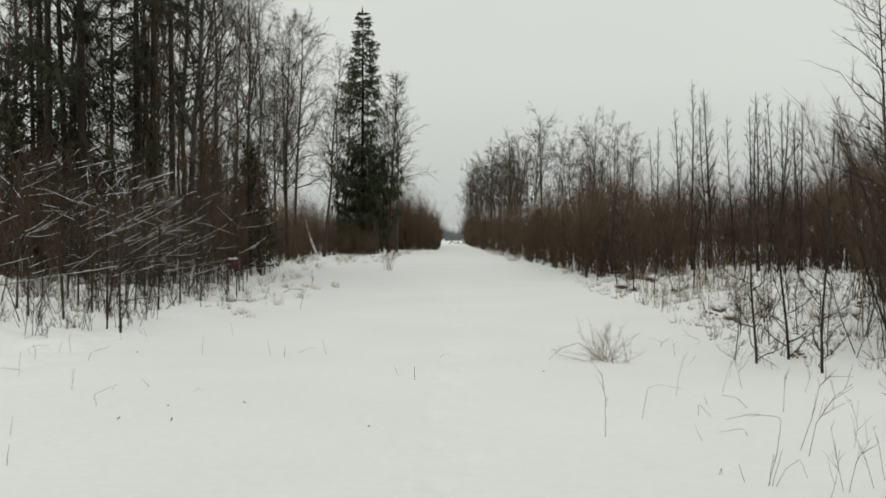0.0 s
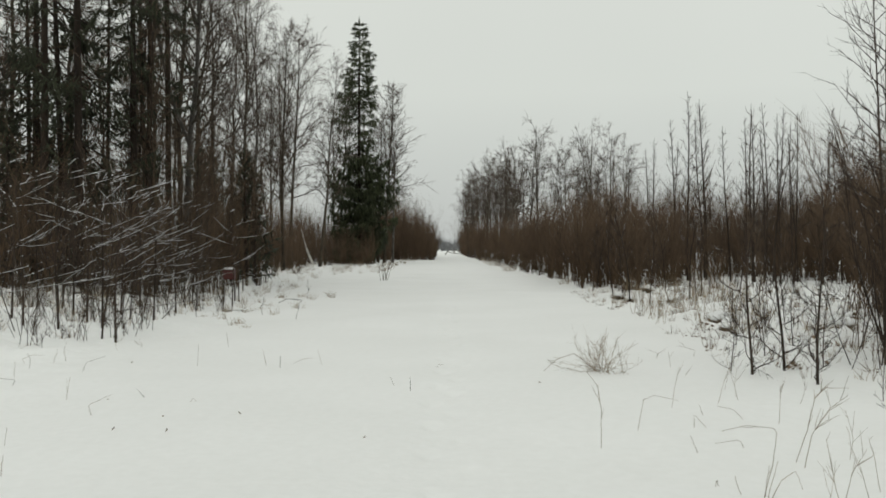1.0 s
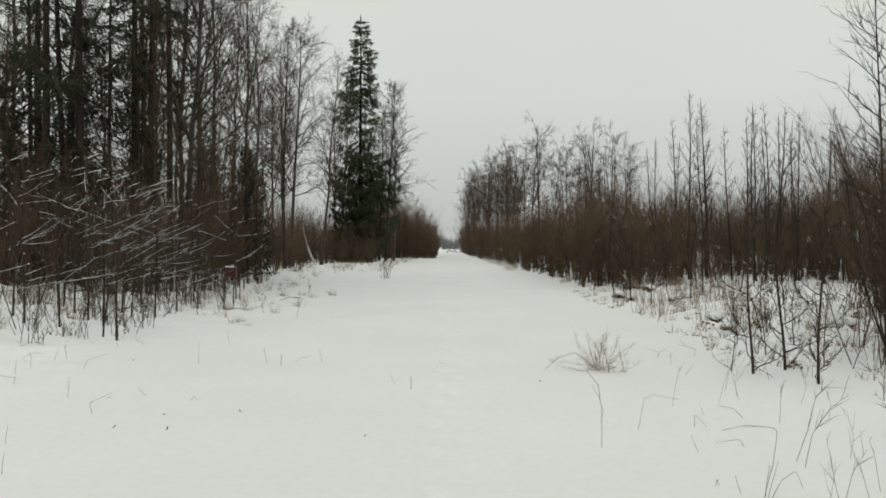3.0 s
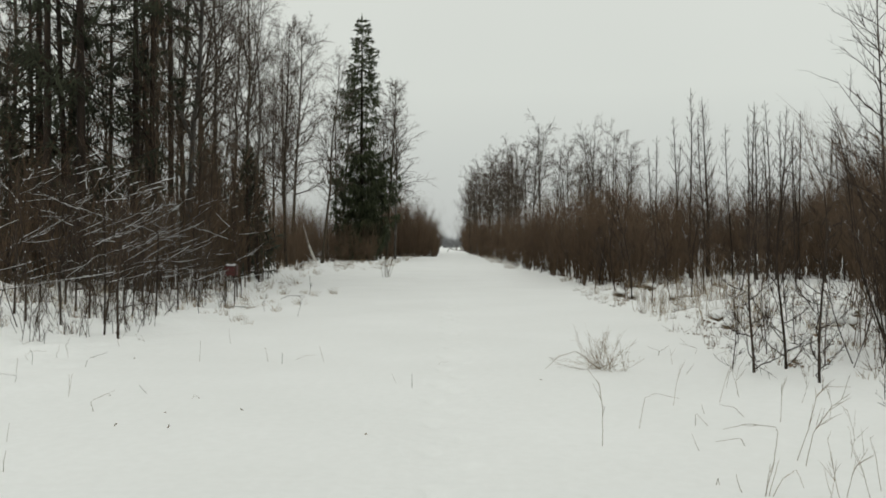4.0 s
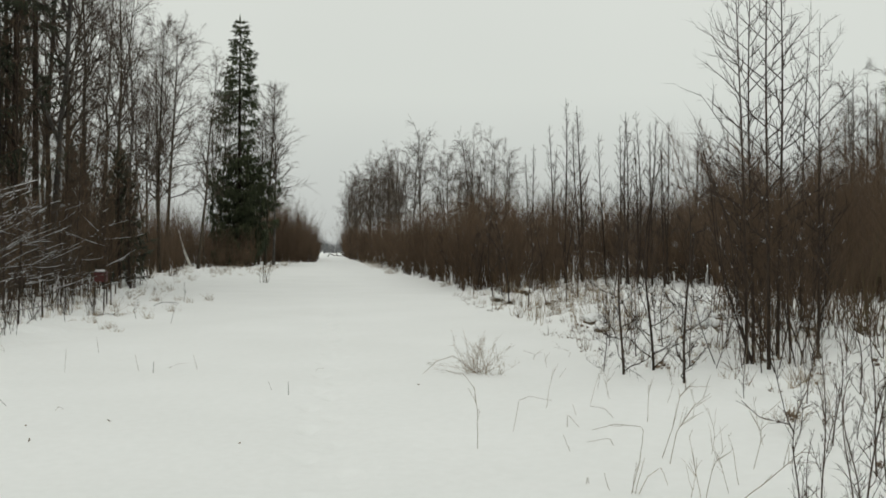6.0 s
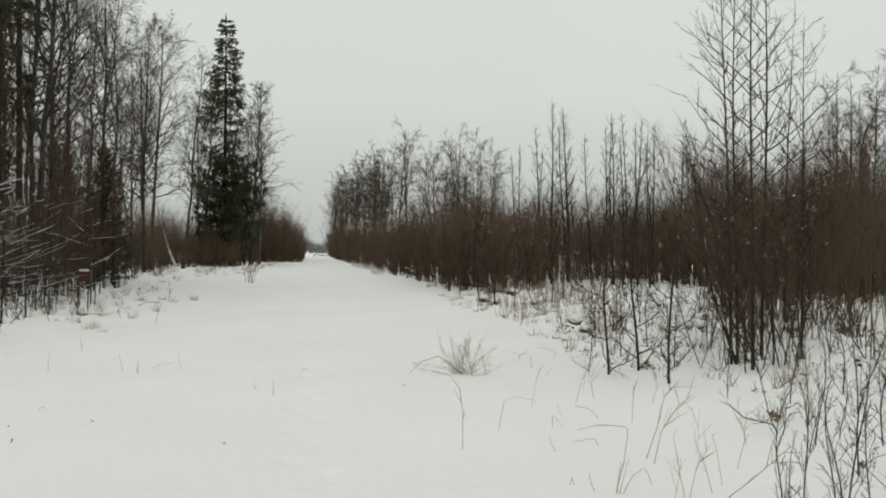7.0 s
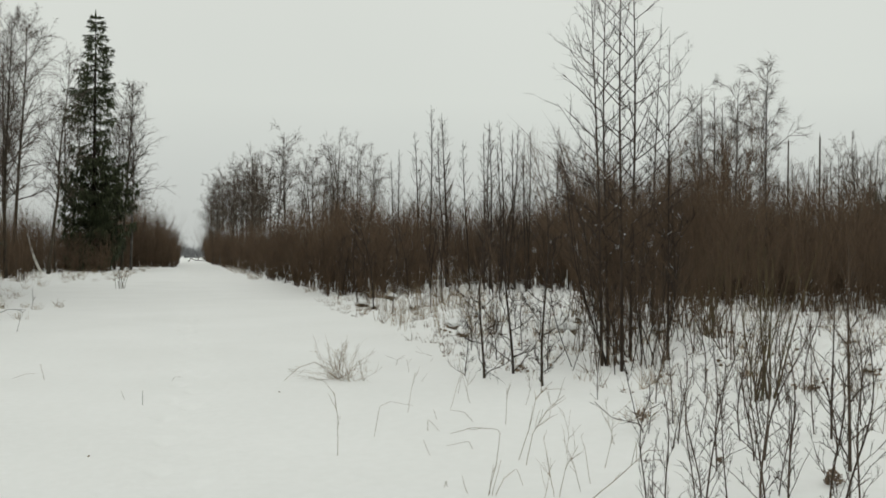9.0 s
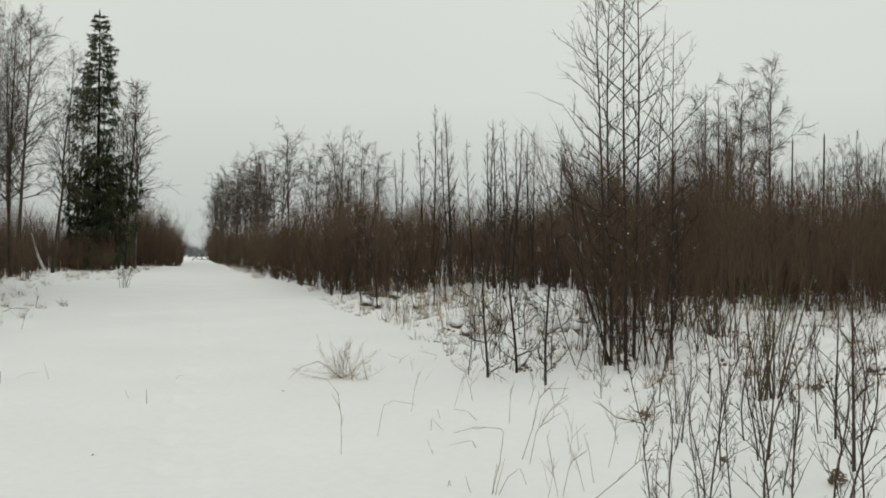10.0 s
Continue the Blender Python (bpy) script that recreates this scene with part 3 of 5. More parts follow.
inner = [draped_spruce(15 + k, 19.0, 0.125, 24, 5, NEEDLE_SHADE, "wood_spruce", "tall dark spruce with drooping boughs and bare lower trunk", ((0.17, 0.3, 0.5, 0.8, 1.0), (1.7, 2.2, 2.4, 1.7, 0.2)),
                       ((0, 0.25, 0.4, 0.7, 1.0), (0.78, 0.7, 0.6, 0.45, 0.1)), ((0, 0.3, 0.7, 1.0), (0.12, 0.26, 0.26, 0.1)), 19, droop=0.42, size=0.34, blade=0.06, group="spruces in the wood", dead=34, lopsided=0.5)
         for k in range(3)]
spread(inner, [(-12.2, 28.2, 1.0), (-10.9, 27.9, 1.05), (-9.85, 29.6, 0.95), (-13.6, 31.0, 1.0), (-17.5, 36.0, 1.0)], R0, 1.0)
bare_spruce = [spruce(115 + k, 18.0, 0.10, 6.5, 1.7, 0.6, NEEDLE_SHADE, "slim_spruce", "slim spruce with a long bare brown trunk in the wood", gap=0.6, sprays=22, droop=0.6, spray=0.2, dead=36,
                      group="slim spruces in the wood") for k in range(2)]
spread(bare_spruce, [(-11.9, 29.0, 1.0), (-9.6, 30.0, 1.0), (-9.9, 33.2, 1.1), (-14.4, 28.2, 0.9), (-12.2, 38.0, 1.0), (-16.4, 37.0, 1.0), (-14.9, 41.0, 1.0)], R0, 1.5)
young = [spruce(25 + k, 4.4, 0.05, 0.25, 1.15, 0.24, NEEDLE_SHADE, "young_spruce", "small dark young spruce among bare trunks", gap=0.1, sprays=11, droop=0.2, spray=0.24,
                group="young spruces in the wood") for k in range(2)]
spread(young, [(-11.0, 43.5, 1.35), (-8.6, 40.0, 1.3), (-9.9, 46.0, 1.4), (-12.6, 48.0, 1.5), (-11.8, 31.0, 0.95), (-13.0, 32.5, 1.15), (-10.9, 32.2, 0.95), (-12.7, 29.6, 1.0), (-13.6, 30.4, 1.1), (-9.2, 42.0, 0.9), (-10.8, 33.0, 0.8), (-13.6, 31.6, 0.9), (-12.3, 30.2, 0.75), (-15.0, 32.5, 1.0), (-11.0, 30.6, 0.7), (-14.4, 29.4, 0.8), (-13.8, 28.6, 1.5), (-12.9, 29.8, 1.7), (-14.9, 30.6, 1.6), (-13.2, 28.0, 1.2), (-12.2, 30.8, 1.35), (23.0, 66.0, 1.05), (24.3, 67.5, 0.95), (25.5, 66.5, 1.1), (27.5, 69.0, 1.0)] + [polar(a, d)[:2] + (z,) for a, d, z in ((38.8, 72.0, 1.25), (39.5, 74.0, 1.5), (40.3, 71.0, 1.4), (41.2, 73.0, 1.55), (42.0, 70.0, 1.4), (40.0, 78.0, 1.5))]
       + [polar(R0.uniform(29, 46), R0.uniform(58, 74))[:2] + (float(R0.uniform(0.85, 1.2)),) for _ in range(14)], R0, 1.0)


# brown young trees that fill the wood between the trunks
brown_tree = [bare_tree(41 + k, "young_tree", "young bare brown tree with fine twigs between taller trunks", "tree", 9.0, 0.05, 0.16, 30, 0.55, 0.17, 6, 7, 0.0, BARK_ALDER, BRUSH,
                        twig_r=0.006, group="young trees in the wood", crown=0.5) for k in range(3)]
spread(brown_tree, [(-9.2, 29.5, 1.0), (-8.3, 30.5, 0.6), (-10.3, 31.2, 1.05), (-9.0, 33.5, 0.6), (-8.0, 34.5, 0.5), (-10.9, 34.5, 1.0), (-12.0, 31.0, 1.0), (-8.4, 37.0, 0.5),
                    (-9.9, 38.5, 0.6), (-7.6, 29.0, 0.5), (-13.0, 33.0, 1.0), (-14.0, 30.0, 1.0), (-11.2, 49.0, 0.55), (-9.6, 43.5, 0.5),
                    (-8.26, 40.0, 0.6), (-8.6, 41.2, 0.58), (-9.7, 44.5, 0.65), (-7.9, 38.6, 0.52), (-10.3, 45.5, 0.7), (-9.3, 37.4, 0.62), (-10.6, 36.5, 0.85), (-11.8, 36.0, 0.95),
                    (-10.9, 31.6, 0.8), (-9.8, 31.8, 0.7), (-13.2, 35.5, 0.95), (-12.5, 45.0, 0.8), (-10.2, 41.0, 0.75), (-11.0, 41.5, 0.85), (-11.7, 43.0, 0.8), (-9.0, 38.8, 0.65)], R0, 2.5)


def scatter(n, az, dist, seed, h, keep=lambda x, y: True):
    r = np.random.default_rng(seed)
    out = []
    while len(out) < n:
        x, y, _ = polar(r.uniform(*az), math.sqrt(r.uniform(dist[0] ** 2, dist[1] ** 2)))
        if keep(x, y):
            out.append((x, y, float(r.uniform(*h))))
    return out


# ---- brush ----
def thicket(seed, places, stems=7, twig_count=20, r=0.0105, low=0.2, twig=0.55):
    """Joined brush: places are rows of x, y, height."""
    rng = np.random.default_rng(seed)
    w = Wood()
    for x, y, h in places:
        z = gz(x, y)
        for _ in range(stems):
            a, lean = rng.uniform(0, 6.28), abs(rng.normal(0, 0.24))
            hh = h * rng.uniform(0.5, 1.08)
            p0 = np.array((x + rng.normal(0, 0.07), y + rng.normal(0, 0.07), z - 0.05))
            d = np.array((math.cos(a) * lean, math.sin(a) * lean, 1.0))
            pts = np.stack([p0, p0 + d * hh * 0.4 + rng.normal(0, 0.05, 3), p0 + d * hh * 0.75 + rng.normal(0, 0.07, 3), p0 + d * hh])
            w.tube(pts, np.array((1.2, 0.85, 0.45, 0.1)) * r * (0.6 + 0.15 * h), 3)
            f = rng.uniform(low, 0.97, twig_count)
            base = np.stack([np.interp(f, (0, 0.4, 0.75, 1), pts[:, i]) for i in range(3)], 1)
            ta = rng.uniform(0, 6.28, twig_count)
            s = rng.uniform(0.15, 1.0, twig_count)
            length = hh * rng.uniform(0.12, 0.33, twig_count)
            vec = np.stack([np.cos(ta) * s, np.sin(ta) * s, np.ones(twig_count)], 1) * length[:, None]
            w.spikes(base, vec, r * twig)
    return w


FRONT_AZ = (1.2, 2.2, 4.0, 6.7, 10.0, 12.7, 15.0, 19.0, 24.0, 30.0, 38.0, 48.0)
FRONT_D = (190, 112, 66, 42, 32, 33, 43, 47, 36, 27, 25, 25)


def open_side_brush(n, deep, seed):
    r = np.random.default_rng(seed)
    out = []
    for _ in range(n):
        az = 1.4 + 46.6 * r.uniform() ** 0.85
        front = float(np.interp(az, FRONT_AZ, FRONT_D))
        d = front + 2.5 + deep * r.uniform() ** 1.2 + r.normal(0, 1.6)
        x, y, _ = polar(az, d)
        if x < 4.4:
            continue
        tall = np.interp(az, (0, 8, 14, 24, 29, 48), (4.2, 3.4, 3.5, 4.4, 3.5, 3.2))
        out.append((x, y, float(tall * r.uniform(0.72, 1.08) * (1 + 0.28 * (d - front) / deep))))
    return out


stuff("brush_thicket", thicket(101, open_side_brush(1000, 22, 1) + scatter(100, (28, 46), (42, 60), 17, (3.2, 4.2)) + scatter(120, (12, 23), (42, 62), 18, (3.4, 4.6)) + scatter(40, (24, 34), (40, 52), 19, (4.0, 5.4)) + scatter(190, (28, 46), (33, 46), 20, (2.4, 3.7)), stems=5, twig_count=17, r=0.0092, low=0.3, twig=0.78), BRUSH, "dense dark reddish-brown leafless brush along the track", "brush")
edge_rng = np.random.default_rng(9)
edge = []
for _ in range(420):
    y = float(34 + 221 * edge_rng.uniform() ** 1.5)
    x = float(np.interp(y, (34, 80, 150, 260), (5.2, 4.3, 2.8, 2.8)) + abs(edge_rng.normal(0, 1.7)))
    edge.append((x, y, float((2.8 + 0.017 * y) * edge_rng.uniform(0.65, 1.1))))
stuff("edge_brush", thicket(102, edge, stems=5, twig_count=25, r=0.0088, low=0.33, twig=0.68), BRUSH, "brown leafless brush with bare stems at the track's edge", "brush")
left = []
for _ in range(420):
    y = float(118 + 70 * edge_rng.uniform() ** 1.8)
    x = float(-1.9 - 0.006 * (y - 118) - 11 * edge_rng.uniform() ** 1.1)
    left.append((x, y, float(edge_rng.uniform(0.6, 1.06) * np.interp(x, (-12, -8, -4.5, -1.8), (8.6, 9.2, 7.2, 4.4)))))
left += [(*polar(edge_rng.uniform(-11.5, -5.8), edge_rng.uniform(93, 112))[:2], float(edge_rng.uniform(3.6, 6.0))) for _ in range(85)]
left += [(float(edge_rng.uniform(-13, -6.8)), float(edge_rng.uniform(99, 112)), float(edge_rng.uniform(2.5, 4.6))) for _ in range(40)]
left += [(float(edge_rng.uniform(0.9, 6.0)), float(edge_rng.uniform(256, 264)), float(edge_rng.uniform(0.7, 1.3))) for _ in range(22)]
left += [(float(edge_rng.uniform(2.9, 5.6)), float(edge_rng.uniform(215, 250)), float(edge_rng.uniform(1.6, 3.4))) for _ in range(16)]
stuff("far_edge_brush", thicket(103, left, stems=5, twig_count=17, twig=0.8), BRUSH, "dense leafless brush beside the lone spruce", "brush")
under = []
for _ in range(300):
    x, y, _ = polar(edge_rng.uniform(-30, -10.5), 28 + 34 * edge_rng.uniform() ** 1.7)
    if x < -7.5:
        under.append((x, y, float(edge_rng.uniform(2.2, 4.6))))
under += [(*polar(edge_rng.uniform(-26, -9.2), edge_rng.uniform(62, 98))[:2], float(edge_rng.uniform(3.0, 5.0))) for _ in range(70)]
under += [(*polar(edge_rng.uniform(-15.5, -8.95), edge_rng.uniform(48, 84))[:2], float(edge_rng.uniform(3.2, 5.2))) for _ in range(80)]
under += [(*polar(edge_rng.uniform(-14, -8.6), edge_rng.uniform(74, 93))[:2], float(edge_rng.uniform(3.6, 6.2))) for _ in range(60)]
under += [(*polar(edge_rng.uniform(-9.6, -4.6), edge_rng.uniform(86, 93))[:2], float(edge_rng.uniform(1.8, 3.8))) for _ in range(60)]
under += [(*polar(edge_rng.uniform(-10, -4.8), edge_rng.uniform(97, 128))[:2], float(edge_rng.uniform(3.6, 5.8))) for _ in range(110)]
stuff("wood_underbrush", thicket(104, under, stems=5, twig_count=15), BRUSH, "dark brown undergrowth between the trunks of the wood", "brush")

# a ring of distant trees whose pale colour stands for haze
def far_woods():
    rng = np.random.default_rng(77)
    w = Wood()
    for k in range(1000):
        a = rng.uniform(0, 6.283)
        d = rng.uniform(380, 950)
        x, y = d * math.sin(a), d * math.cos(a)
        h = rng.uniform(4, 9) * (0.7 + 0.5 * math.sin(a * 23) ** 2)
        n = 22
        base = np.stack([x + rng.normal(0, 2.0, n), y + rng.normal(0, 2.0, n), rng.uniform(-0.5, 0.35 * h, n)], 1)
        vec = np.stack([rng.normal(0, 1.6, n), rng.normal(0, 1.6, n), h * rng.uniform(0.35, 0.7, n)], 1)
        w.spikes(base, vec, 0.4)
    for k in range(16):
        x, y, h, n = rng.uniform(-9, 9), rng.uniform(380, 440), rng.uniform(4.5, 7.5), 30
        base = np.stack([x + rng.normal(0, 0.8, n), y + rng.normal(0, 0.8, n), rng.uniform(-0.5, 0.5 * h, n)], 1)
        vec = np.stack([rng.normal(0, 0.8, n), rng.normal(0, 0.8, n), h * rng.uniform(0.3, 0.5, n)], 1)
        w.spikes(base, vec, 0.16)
    stuff("far_woods", w, HAZED_WOOD, "distant line of leafless woods, haze painted in as pale grey", "woods")


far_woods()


# ---- saplings and alders near the track, each limb a part ----
def sapling(seed, name, label, h, r, limbs, angle, reach, up, subs, twigs, bark, group="", first=0.15, heading=None, snow=0.0, lean=(0, 0), twig_r=0.004, sway=0.02,
            category="sapling", wobble=0.09, dabs=0.0, split=False):
    rng = np.random.default_rng(seed)
    root = thing(name, label, category, group)
    trunk = Wood()
    t = np.linspace(0, 1, 11)
    ph = rng.uniform(0, 6.28, 4)
    path = np.stack([sway * h * (np.sin(5 * t + ph[0]) - np.sin(ph[0])) * t + lean[0] * h * t, sway * h * (np.sin(4 * t + ph[1]) - np.sin(ph[1])) * t + lean[1] * h * t,
                     h * t - 0.12], 1)
    trunk.tube(path, (r * (1 - t) ** 0.9 + 0.003) * np.where(t < 0.05, 1.12, 1.0), 7)
    part("trunk", trunk, bark, root)
    fine, bases, vecs = Wood(), [], []
    for k in range(limbs):
        w, load, side_twigs = Wood(), Wood(), []
        f = first + (0.96 - first) * ((k + rng.uniform(0, 1)) / limbs)
        p, tan = along(path, f)
        rel = (f - first) / (1 - first)
        length = reach * ((1 - rel) ** 0.7 * 0.8 + 0.2) * rng.uniform(0.35, 1.25) * (0.6 if rel < 0.1 and category == "tree" else 1.0)
        a = angle * rng.uniform(0.8, 1.2) * (1.1 - (0.2 if category == "tree" else 0.4) * rel) if heading is None else angle * rng.uniform(0.8, 1.08)
        turn = k * 2.4 + rng.uniform(-0.5, 0.5)
        if heading is not None and rng.uniform() < 0.82:
            turn = heading + rng.normal(0, 0.5) + (math.pi if rng.uniform() < 0.16 else 0.0)
        d = np.array((math.cos(turn) * math.sin(a), math.sin(turn) * math.sin(a), math.cos(a)))
        pts = bend(rng, p, d, length, 6, up, wobble)
        lr = min(r * (1 - f) * (0.75 if category == "tree" else 0.42) + 0.0014 + r * 0.05, 0.011)
        w.tube(pts, np.linspace(lr, 0.0012 + lr * 0.15, 7), 4)
        if snow and rng.uniform() < snow:
            a0 = rng.uniform(0.0, 0.3)
            fs = np.linspace(a0, min(0.98, a0 + rng.uniform(0.55, 1.0)), 12)
            load.tube(np.array([along(pts, x)[0] for x in fs]) + UP * (lr * (1.1 - 0.8 * fs) + 0.002)[:, None], np.concatenate([rng.uniform(0.25, 1.25, 11), (0.2,)]) * 0.0042, 4)
        for s in range(subs):
            q, tq = along(pts, rng.uniform(0.2, 0.95))
            sub = bend(rng, q, unit(side(rng, tq, rng.uniform(0.4, 0.8)) + UP * 0.25), length * rng.uniform(0.2, 0.5), 3, up * 0.7, 0.12)
            side_twigs.append(Wood() if split else fine)
            side_twigs[-1].tube(sub, np.linspace(lr * 0.5 + 0.0006, 0.0012, 4), 3)
            if snow and rng.uniform() < snow * 0.35:
                load.tube(sub + UP * 0.006, np.array((0.5, 1, 0.8, 0.2)) * 0.0036, 3)
            for _ in range(twigs):
                b, tb = along(sub, rng.uniform(0.1, 1.0))
                bases.append(b)
                vecs.append(side(rng, tb, rng.uniform(0.3, 0.8)) * rng.uniform(0.08, 0.3) * min(1, length))
        for _ in range(twigs * 2):
            b, tb = along(pts, rng.uniform(0.15, 1.0))
            bases.append(b)
            vecs.append(side(rng, tb, rng.uniform(0.4, 0.9)) * rng.uniform(0.06, 0.22) * min(1, length))
        for _ in range(rng.poisson(dabs)):
            q, _ = along(pts, rng.uniform(0.0, 0.9) ** 1.6)
            load.lump(q + UP * (lr + 0.004), rng.uniform(0.008, 0.016), rng, 0.8)
        limb = part("branch", w, bark, root)
        if split:
            for sw in side_twigs:
                part("side_twig", sw, bark, limb)
        if load.n:
            tagged(part("snow_load", load, SNOW_CAP, limb, "thin white snow lying on the branch"), kind="stuff")
    fine.spikes(bases, vecs, twig_r)
    tagged(part("twig_spray", fine, bark, root), kind="stuff")
    return root


# clump of tall alders on the open side
tall = [sapling(71 + k, "alder_tree", "tall slender dark alder with long upswept bare branches", 7.0, 0.027, 31, 0.86, 1.5, 0.14, 4, 2, BARK_ALDER, "alder clump",
                first=0.24, sway=0.008, twig_r=0.003, category="tree", wobble=0.05, dabs=0.8) for k in range(3)]
for k, (az, d, z, turn, lean) in enumerate(((24.75, 13.9, 0.84, 40, -1.2), (25.1, 14.6, 0.9, 150, -0.3), (25.95, 13.7, 0.92, 270, 0.3), (26.4, 14.9, 0.97, 80, 0.6), (28.55, 15.4, 0.76, 200, 0.7), (27.6, 18.6, 0.85, 310, 1.5))):
    m = pose(*polar(az, d), 0, lean, 0) @ pose(0, 0, 0, 0, 0, turn) @ Matrix.Scale(z, 4)
    if k < len(tall):
        tall[k].matrix_basis = m
    else:
        copy_thing(tall[k % len(tall)], m).scale = (z, z, z)
shoots = [sapling(171 + k, "alder_shoot", "young dark alder shoot leaning over the snow", 3.0, 0.0085, 11, 0.7, 0.8, 0.4, 3, 4, BARK_ALDER, "alder shoots", lean=(0.3, 0.03), sway=0.05)
          for k in range(3)]
spread_left = [(-6.1, 17.0, 0.8), (-7.3, 18.5, 0.9), (-7.0, 20.0, 0.9), (-8.0, 21.5, 1.0), (-9.0, 20.5, 1.0), (-6.7, 24.0, 0.9), (-7.6, 25.2, 1.0), (-8.8, 23.5, 1.1), (-6.2, 25.8, 0.8),
               (-9.8, 22.0, 1.1), (-10.2, 24.5, 1.1), (-7.9, 17.2, 0.9), (-5.9, 22.0, 0.6), (-9.2, 19.0, 0.9)]
spread(shoots, [(5.7, 12.5, 0.8), (5.95, 12.7, 1.0), (6.3, 12.3, 0.9), (6.6, 13.2, 1.1), (7.0, 13.6, 1.0), (6.9, 14.3, 1.2), (7.4, 14.0, 1.0), (7.8, 14.6, 1.1), (6.15, 13.0, 1.15),
                (6.5, 14.0, 1.25), (7.2, 15.0, 1.2), (8.0, 15.6, 1.1), (6.05, 12.2, 0.7), (7.1, 12.9, 0.9), (5.6, 12.3, 0.6), (5.75, 12.0, 0.7), (6.0, 12.1, 0.75), (6.25, 12.0, 0.7), (6.45, 12.4, 0.85), (6.7, 12.5, 0.8), (6.9, 12.9, 0.85), (5.5, 12.9, 0.7), (7.3, 13.4, 0.9), (5.3, 12.5, 0.5)] + spread_left, R0, 6.0)

edge_stem = [sapling(191 + k, "edge_alder", "dark alder stem with a bare foot at the brush's edge", 3.3, 0.02, 13, 0.7, 1.0, 0.4, 4, 4, BARK_ALDER, "alder stems at the brush's edge", first=0.26,
                     lean=(0.04, 0.0), sway=0.05, twig_r=0.005) for k in range(3)]
er = np.random.default_rng(55)
stem_at = [(float(4.9 + 0.6 * er.random()), float(y + er.uniform(-0.6, 0.6)), float(er.uniform(0.75, 1.1))) for y in (25.0, 26.4, 28.4, 30.0, 32.6, 35.0, 38.5, 42.0)]
stem_at += [(float(x), float(y), float(er.uniform(0.8, 1.1))) for x, y in ((6.6, 26.0), (7.6, 28.5), (9.5, 31.0), (7.2, 31.4), (10.8, 33.5), (12.0, 36.5), (13.5, 38.5))]
stem_at += [(x, y, s) for x, y, s in ((-6.25, 16.9, 0.8), (-7.2, 17.3, 0.9), (-6.6, 19.4, 0.75), (-7.0, 21.5, 0.85), (-8.5, 20.4, 1.0),
                                       (-6.3, 23.4, 0.7), (-8.9, 21.6, 0.95), (-6.9, 25.0, 0.8), (-8.1, 22.6, 0.9), (-5.95, 26.6, 0.7))]
spread(edge_stem, stem_at, R0, 8.0)

# dark saplings on the snow between clump and track
dark = [sapling(81 + k, "alder_sapling", "dark young alder sapling with thin side branches in snow", 2.7, 0.0155, 24, 1.05, 0.85, 0.55, 4, 3, BARK_ALDER, "saplings in the snow", first=0.04, sway=0.045, wobble=0.2)
        for k in range(3)]
spread(dark, [(3.78, 11.8, 1.0), (4.26, 10.95, 0.98), (4.25, 12.0, 1.05), (3.6, 12.1, 0.4), (4.9, 12.4, 0.5),
              (4.5, 13.5, 0.45), (5.3, 14.6, 0.5), (4.7, 15.5, 0.45), (6.2, 17.5, 0.55)], R0, 3.0)

# fine shoots in the near corner of the open side
fine_shoot = [sapling(91 + k, "bare_shoot", "thin bare shoot with upswept side twigs rising from snow", 1.25, 0.0048, 15, 0.66, 0.36, 0.35, 2, 2, BARK_SHOOT, "shoots in the near snow", first=0.06,
                      sway=0.07, twig_r=0.002, wobble=0.14, split=True) for k in range(5)]
corner = [(4.26, 6.37, 0.95), (4.34, 6.35, 1.0), (3.88, 6.27, 0.9), (3.3, 5.5, 0.75), (3.77, 5.24, 0.95), (4.06, 7.19, 0.8), (3.0, 5.6, 0.45), (3.55, 5.6, 0.7),
          (4.1, 5.7, 0.7), (4.95, 6.3, 0.9), (5.3, 6.0, 0.9), (4.6, 7.1, 0.9), (5.0, 7.4, 1.0), (5.4, 7.2, 0.85), (3.9, 7.0, 0.55), (4.5, 8.1, 0.8), (5.1, 8.3, 0.9), (5.6, 8.0, 0.9),
          (4.9, 9.2, 0.85), (5.6, 9.4, 1.0), (6.1, 8.6, 0.95), (6.6, 9.0, 1.0), (6.9, 8.4, 1.0), (4.4, 9.6, 0.6)]
for az, d, s in scatter(12, (27.5, 44), (6.0, 13), 61, (0.3, 0.75)):
    corner.append((az, d, s))
corner += [(2.75, 4.95, 0.8), (3.05, 5.05, 0.9), (3.35, 4.9, 1.0), (3.7, 4.75, 0.95), (3.95, 4.95, 1.0), (3.15, 5.3, 0.7), (4.2, 5.1, 0.9), (3.55, 5.15, 0.85)]
spread(fine_shoot, corner, R0, 9.0)
spread([sapling(96, "bare_shoot", "straight dark bare shoot with upswept side branches in snow", 1.75, 0.0115, 15, 0.8, 0.6, 0.35, 2, 3, BARK_SHOOT, "shoots in the near snow", first=0.08,
                sway=0.006, twig_r=0.0022, split=True)], [(4.67, 5.8, 1.0), (5.35, 6.9, 0.8)], R0, 0.5)


